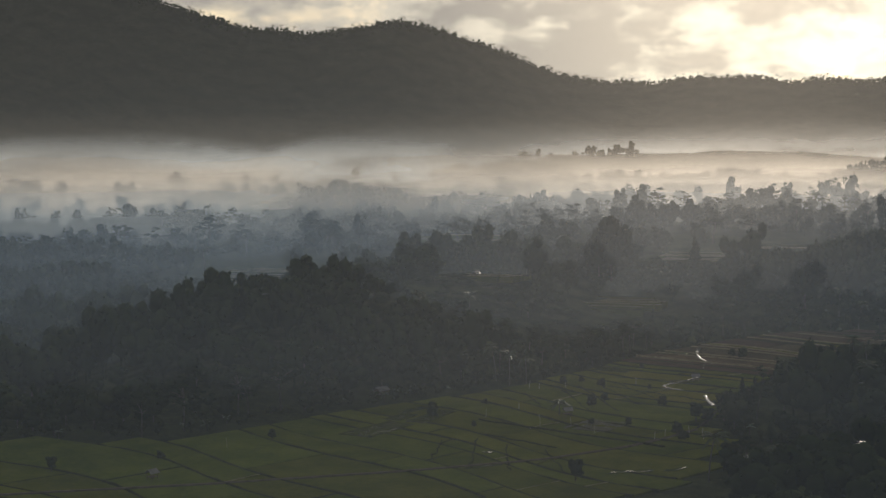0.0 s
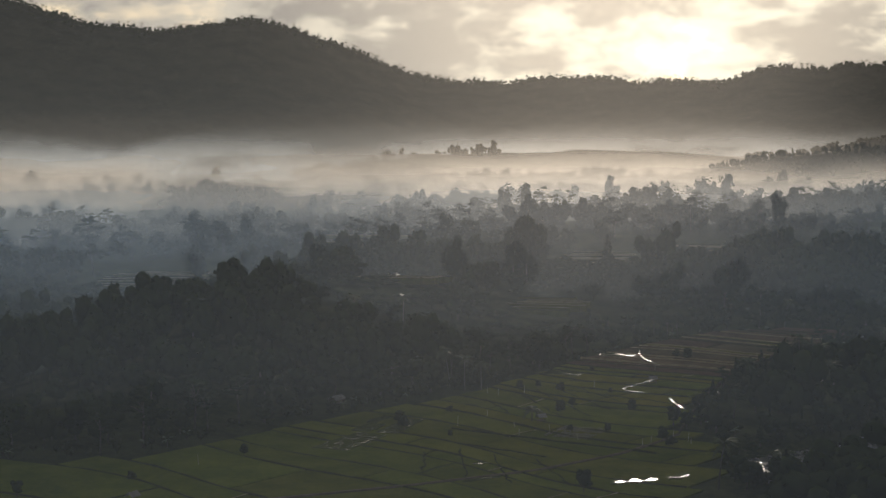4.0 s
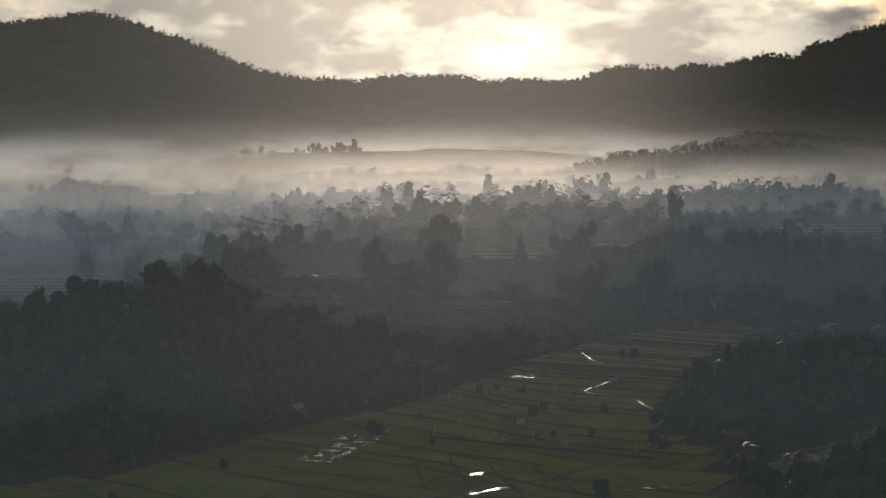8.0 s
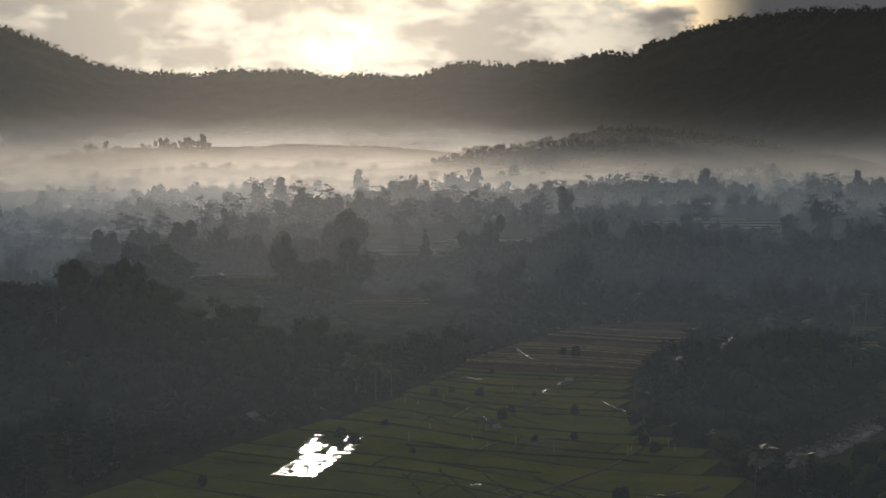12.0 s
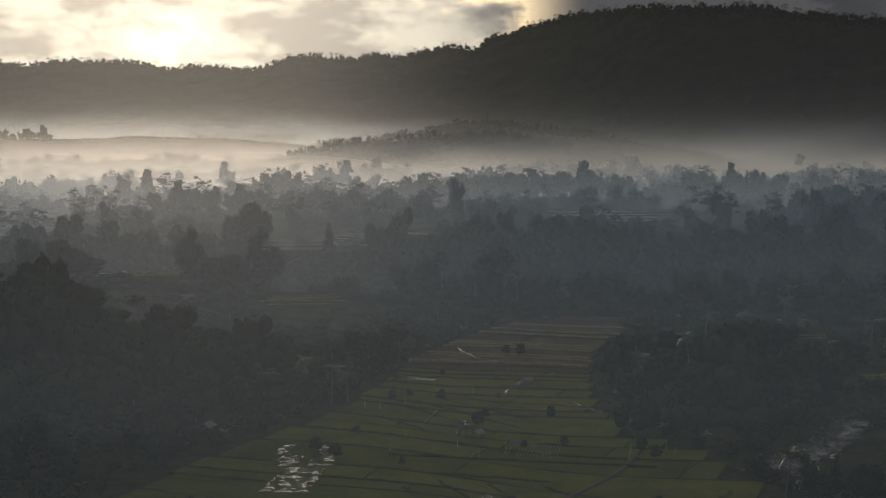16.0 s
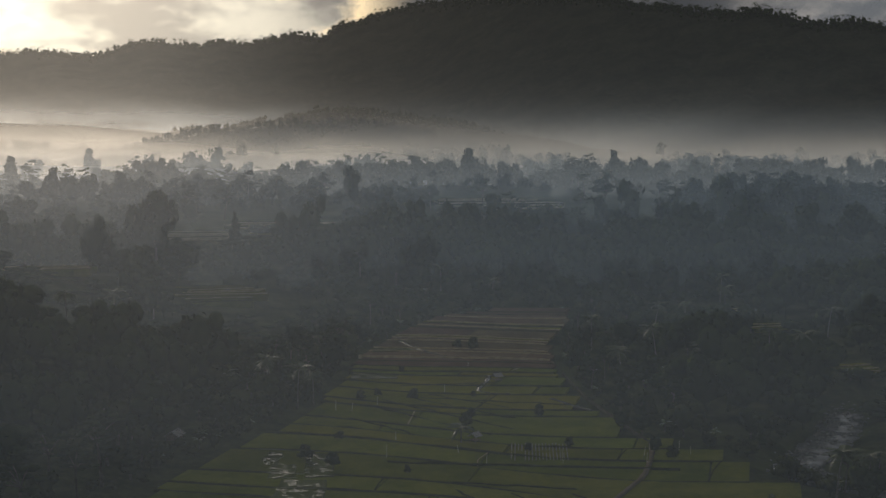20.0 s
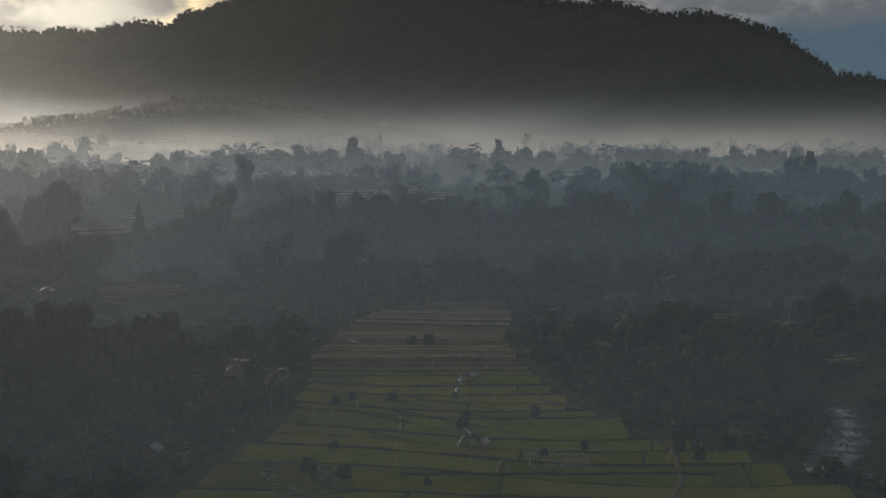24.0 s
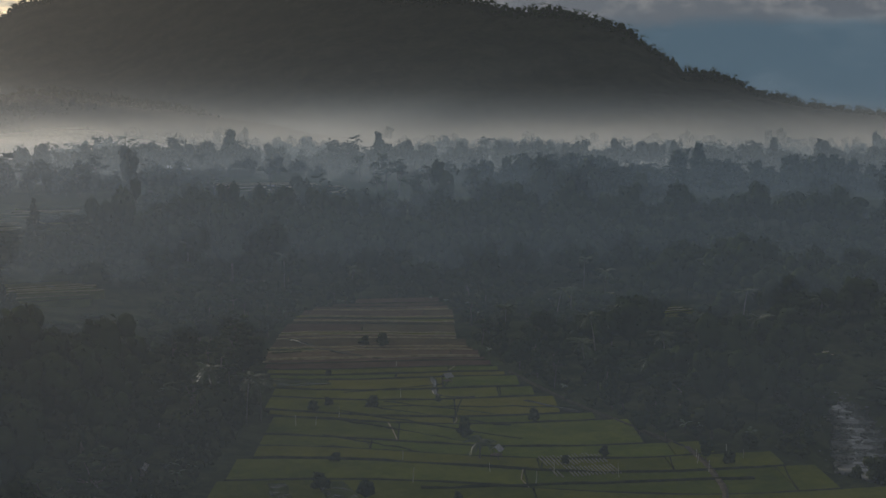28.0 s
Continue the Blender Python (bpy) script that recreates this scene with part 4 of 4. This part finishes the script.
# ---- trees and shrubs in the fields ----
def build_field_plants():
    rng = np.random.default_rng(81)
    shrub = make_tree("shrub", 5, M_LEAF_OLIVE, M_BARK, 220, 0.34, "shrub", "rounded shrub on a bund between rice plots", "shrub")
    small = make_tree("broad", 6, M_LEAF, M_BARK, 360, 0.5, "field_tree", "small dark tree standing in the rice fields", "tree")
    first = {id(shrub): True, id(small): True}
    for kind, x, y, tall in ((shrub, -59, 543, 5.5), (shrub, -64, 546, 4.2), (shrub, -77, 404, 3.2), (shrub, -139, 406, 4.5), (small, -135, 395, 6.0), (shrub, -99, 468, 4.0),
                             (shrub, -94, 432, 5.0), (small, -91, 437, 5.0), (shrub, -73, 437, 4.2), (small, -59, 416, 8.0), (small, -55, 412, 7.0), (small, -76, 330, 8.0),
                             (small, -61, 391, 6.5), (shrub, -58, 387, 4.0), (shrub, -113, 470, 3.5), (shrub, -107, 474, 3.0), (shrub, -88, 402, 2.5), (shrub, -120, 388, 2.4),
                             (shrub, -128, 425, 2.6), (shrub, -82, 466, 2.2), (small, -168, 352, 5.0), (shrub, -186, 322, 3.0), (small, -205, 300, 6.0), (shrub, -92, 508, 2.6)):
        h = SHAPES["shrub" if kind is shrub else "broad"][1]
        m = pose(x, y, on_field(x, y), 0, 0, rng.uniform(0, 360))
        if first.pop(id(kind), None):
            ob = kind
            ob.matrix_basis = m
        else:
            ob = copy_thing(kind, m)
        g = tall / h
        g *= 0.7
        ob.scale = (g * rng.uniform(0.9, 1.2), g * rng.uniform(0.9, 1.2), g)
    # palms
    palms = [make_palm(90 + k, h) for k, h in enumerate((11.0, 9.0, 12.5))]
    low = make_palm(99, 3.6, "coconut_palm", "young coconut palm beside a field hut", 13)
    low.matrix_basis = pose(-100.5, 414, on_field(-100, 414))
    spots = [(-131, 466), (-126, 470), (-137, 470), (-36, 470), (-28, 452), (-12, 500), (8, 520), (30, 505), (22, 470), (60, 520), (46, 548), (14, 560), (-18, 540), (75, 500), (95, 540),
             (-10, 470), (40, 590), (62, 600), (80, 640), (195, 1071), (203, 1076), (188, 1080), (212, 1068), (-30, 690), (-60, 720), (-190, 540), (-215, 500), (-175, 560), (-160, 600),
             (-230, 470), (-45, 380 - 40), (-30, 352), (5, 385), (15, 400), (-150, 470), (-960, 1800), (-935, 1795), (-915, 1802), (-890, 1790), (110, 600), (130, 570), (-20, 650)]
    for k, (x, y) in enumerate(spots):
        m = pose(x, y, float(land(x, y)), 0, 0, rng.uniform(0, 360))
        if k < 3:
            palms[k].matrix_basis = m
            ob = palms[k]
        else:
            ob = copy_thing(palms[k % 3], m)
        ob.scale = (1.0,) * 3 if y < 1000 else (1.5,) * 3


build_field_plants()


def build_bananas():
    """Banana plants with broad shining leaves along the edges of the woods."""
    rng = np.random.default_rng(141)
    us = np.linspace(0, 1, 7)
    mid = np.stack([0.1 + 1.7 * us, 0 * us, 0.9 * us - 1.15 * us ** 2], -1)
    wide = 0.30 * np.sin(np.pi * (0.08 + 0.86 * us)) + 0.03
    verts = np.concatenate([mid + np.stack([0 * us, -wide, -0.25 * wide], -1), mid, mid + np.stack([0 * us, wide, -0.25 * wide], -1)])
    i = np.arange(21).reshape(3, -1)
    leaf = mesh_of("leaf", verts, np.stack([i[:-1, :-1], i[:-1, 1:], i[1:, 1:], i[1:, :-1]], -1).reshape(-1, 4), M_BANANA, False)
    plant = tagged(new("banana_plant"), "banana plant with broad shining green leaves", "banana plant", "banana plants")
    put("stem", mesh_of("stem", *tube([(0, 0, -0.3), (0.03, 0, 1.2), (0, 0.04, 2.3)], [0.16, 0.13, 0.08], 7), M_BARK, False), plant)
    for k in range(8):
        put("leaf", leaf, plant, pose(0, 0, 2.2, 0, rng.uniform(-35, 15), k * 45 + rng.uniform(-15, 15)) @ Matrix.Scale(rng.uniform(0.8, 1.2), 4))
    x, y, rng = scatter(250, 640, 6.0, 143, az=(30, -50))
    gap = border_distance(x, y)
    s = np.where((gap < 9) & (rng.uniform(size=x.shape) < 0.22) | (gap < 90) & (x > -50) & (y > 400) & (rng.uniform(size=x.shape) < 0.03))[0][:70]
    for k, j in enumerate(s):
        m = pose(x[j], y[j], float(land(x[j], y[j])), 0, 0, rng.uniform(0, 360))
        ob = plant if k == 0 else copy_thing(plant, m)
        if k == 0:
            plant.matrix_basis = m
        g = rng.uniform(0.7, 1.1)
        ob.scale = (g, g, g)


build_bananas()


# ---- huts, houses and small things ----
def gable(length, width, rise, over=0.35, thick=0.07):
    """Two slopes of a roof with their thickness, ridge along x, eaves at z = 0."""
    out = []
    for side in (-1, 1):
        l, y = length / 2 + over, side * (width / 2 + over)
        drop = -over * rise / (width / 2)
        v = [(-l, 0, rise), (l, 0, rise), (l, y, drop), (-l, y, drop)]
        v = v + [(a, b, c + thick) for a, b, c in v]
        f = [(0, 3, 2, 1), (4, 5, 6, 7), (0, 1, 5, 4), (1, 2, 6, 5), (2, 3, 7, 6), (3, 0, 4, 7)]
        out.append((v, f))
    return out


def build_huts():
    hut = new("field_hut")
    for sx in (-1, 1):
        for sy in (-1, 1):
            put("post", mesh_of("post", *tube([(sx * 1.0, sy * 0.8, -0.4), (sx * 1.0, sy * 0.8, 1.9)], [0.07, 0.06], 6), M_WOOD, False), hut)
    put("platform", mesh_of("platform", *joined([box(0, 0, 0.7, 2.3, 1.9, 0.08)] + [box(0, -0.8 + 0.4 * k, 0.76, 2.2, 0.34, 0.04) for k in range(5)]), M_WOOD), hut)
    for v, f in gable(2.2, 1.8, 0.7):
        put("roof_slope", mesh_of("roof_slope", np.array(v) + (0, 0, 1.85), f, M_TIN), hut, label="weathered tin roof slope")
    tagged(hut, "open field hut on posts with a pale tin roof", "hut", "field huts")
    hut.matrix_basis = pose(-69, 485, on_field(-69, 485) + 0.1, 0, 0, 15)
    for x, y, turn in ((-97.5, 412.5, 40), (-176, 300, 70)):
        copy_thing(hut, pose(x, y, on_field(x, y) + 0.1, 0, 0, turn))
    house = new("farm_house")
    put("wall", mesh_of("wall", *joined([box(0, -2.45, 1.3, 7.0, 0.14, 2.8), box(0, 2.45, 1.3, 7.0, 0.14, 2.8), box(-3.43, 0, 1.3, 0.14, 4.75, 2.8), box(3.43, 0, 1.3, 0.14, 4.75, 2.8)]), M_WOOD), house)
    for side, (v, f) in zip((-1, 1), gable(7.0, 5.0, 1.6, 0.6)):
        slope = put("roof_slope", mesh_of("roof_slope", np.array(v) + (0, 0, 2.7), f, M_TIN), house, label="pale rust-flecked tin roof slope")
        a = math.atan2(1.6, 2.5)
        for k in range(16):
            x = -3.9 + k * 0.52
            run = 3.1 / math.cos(a) / 2
            put("rib", mesh_of("rib", *tube([(x, side * 0.05, 2.7 + 1.6 + 0.06), (x, side * 3.05, 2.7 - 0.38 + 0.08)], [0.03, 0.03], 4), M_TIN), slope)
    put("door", mesh_of("door", *box(0.4, -2.54, 0.95, 0.9, 0.06, 2.0), M_WOOD), house)
    for x in (-2.1, 2.3):
        frame_ob = put("window", mesh_of("window", *joined([box(x, -2.55, 1.5, 1.1, 0.06, 0.08), box(x, -2.55, 0.7, 1.1, 0.06, 0.08), box(x - .51, -2.55, 1.1, 0.08, 0.06, 0.8), box(x + .51, -2.55, 1.1, 0.08, 0.06, 0.8)]), M_WOOD), house)
        put("pane", mesh_of("pane", *box(x, -2.53, 1.1, 0.94, 0.03, 0.72), M_DARK), frame_ob)
    tagged(house, "weathered plank farm house with a tin gable roof among trees", "house", "farm houses")
    for k, (x, y, turn) in enumerate(((-166, 432, 65), (-126, 676, 30), (-205, 668, 80), (100, 1030, 15))):
        m = pose(x, y, float(land(x, y)) - 0.2, 0, 0, turn)
        if k:
            ob = copy_thing(house, m)
        else:
            house.matrix_basis, ob = m, house
        ob.scale = (0.6,) * 3


build_huts()


def build_small_things():
    rng = np.random.default_rng(101)
    stake = mesh_of("pole", *tube([(0, 0, -0.4), (0.04, 0.02, 1.4), (0.02, 0.05, 3.0)], [0.07, 0.06, 0.04], 5), M_POLE, False)
    for x, y in [(-122, 459), (-118, 457), (-110, 462), (-54, 393), (-53, 389), (-61, 394), (-64, 390), (-66, 384), (-58, 396), (-115, 420), (-104, 404), (-93, 398), (-84, 389),
                 (-101, 392), (-70, 512), (-84, 530), (-88, 474), (-121, 404), (-176, 340)]:
        ob = put("bamboo_pole", stake, m=pose(x, y, on_field(x, y), rng.normal() * 4, rng.normal() * 4, rng.uniform(0, 360)))
        ob.scale = (0.9, 0.9, rng.uniform(0.5, 1.0))
        tagged(ob, "thin bleached bamboo pole standing in the rice field", "pole", "field poles")
    # wet furrows between the seedling beds, water glint painted in as pale mud
    bed = tagged(new("seedling_bed"), "seedling bed with wet furrows painted pale for their glint among the rice", "seedling bed")
    origin = np.array((-94.6, 393.8))
    bed.matrix_basis = pose(*origin, on_field(*origin) + 0.1)
    for k in range(17):
        for u0, u1 in ((0.02, 0.46), (0.54, 0.98)):
            if rng.uniform() < 0.12:
                continue
            c = np.array((12.4, -3.2)) * k / 16
            p0, p1 = c + np.array((5.5, 16.3)) * (u0 + rng.uniform(-.03, .05)), c + np.array((5.5, 16.3)) * (u1 + rng.uniform(-.06, .03))
            side = np.array((0.95, -0.32)) * 0.11
            v = [(*(p0 - side), 0.06), (*(p0 + side), 0.06), (*(p1 + side), 0.06), (*(p1 - side), 0.06)]
            v += [(a, b, -0.3) for a, b, _ in v]
            put("furrow", mesh_of("furrow", v, [(0, 1, 2, 3), (4, 5, 1, 0), (5, 6, 2, 1), (6, 7, 3, 2), (7, 4, 0, 3)], M_FURROW), bed)
    # stones in the river
    river = bpy.data.objects["river"]
    stones = []
    for k in range(4):
        bm = bmesh.new()
        bmesh.ops.create_icosphere(bm, subdivisions=1, radius=1.0)
        for v in bm.verts:
            v.co = Vector((v.co.x, v.co.y, v.co.z * 0.6)) * (1 + 0.35 * noise.noise(v.co * 1.3 + Vector((k * 5, 0, 0))))
        me = bpy.data.meshes.new("stone")
        bm.to_mesh(me)
        bm.free()
        me.materials.append(M_ROCK)
        stones.append(me)
    at = np.r_[0, np.cumsum(np.hypot(*np.diff(RIVER, axis=0).T))]
    for k in range(220):
        u = rng.uniform(at[2], at[8])
        x, y = np.interp(u, at, RIVER[:, 0]) + rng.normal() * 3.0, np.interp(u, at, RIVER[:, 1]) + rng.normal() * 3.0
        g = rng.uniform(0.25, 0.8)
        put("stone", stones[k % 4], river, pose(x, y, -1.2 + g * 0.1, 0, 0, rng.uniform(0, 360)) @ Matrix.Diagonal((g, g * rng.uniform(0.6, 1.0), g, 1)))


build_small_things()


# ---- small terraces in the clearings of the woods ----
def build_terraces():
    rng = np.random.default_rng(121)
    for cx, cy, cr in [c for c in CLEARINGS if c[2] >= 9 and c[1] > 420 and c[1] < 1100 and c[0] > -420]:
        field = tagged(new("hill_terraces"), "small stepped rice terraces in a clearing of the wood", "field", kind="structure")
        rows = int(1.5 * cr / 4.5)
        for k in range(rows):
            y0 = cy - cr * 0.75 + k * 4.5
            half = 0.8 * math.sqrt(max(1.0, cr * cr - (y0 - cy) ** 2))
            xs = np.linspace(cx - half * rng.uniform(0.6, 1.0), cx + half * rng.uniform(0.6, 1.0), 9)
            bend = 1.6 * np.sin(xs / 11 + k)
            z = float(land(xs, np.full_like(xs, y0)).max()) + 0.35
            ring = np.concatenate([np.stack([xs, y0 + bend], -1), np.stack([xs, y0 + 4.0 + bend * 0.8], -1)[::-1]])
            verts = np.vstack([np.c_[ring, np.full(18, z)], np.c_[ring, np.full(18, z - 3.0)]])
            quads = [(j, j + 1, 16 - j, 17 - j) for j in range(8)] + [(j, j + 18, (j + 1) % 18 + 18, (j + 1) % 18) for j in range(18)]
            put("paddy", mesh_of("paddy", verts, quads, M_RIPE if rng.uniform() < 0.5 else M_RICE), field)
            lip = [(p, z + h) for p, h in ((0.0, -0.4), (0.05, 0.32), (0.5, 0.30), (0.6, -0.1))]
            v = np.concatenate([np.stack([xs, y0 + bend + p, np.full_like(xs, h)], -1) for p, h in lip])
            i = np.arange(len(v)).reshape(4, -1)
            put("bund", mesh_of("bund", v, np.stack([i[:-1, :-1], i[:-1, 1:], i[1:, 1:], i[1:, :-1]], -1).reshape(-1, 4), M_SUNLIT_STRAW if rng.uniform() < 0.6 else M_BUND), field)


build_terraces()
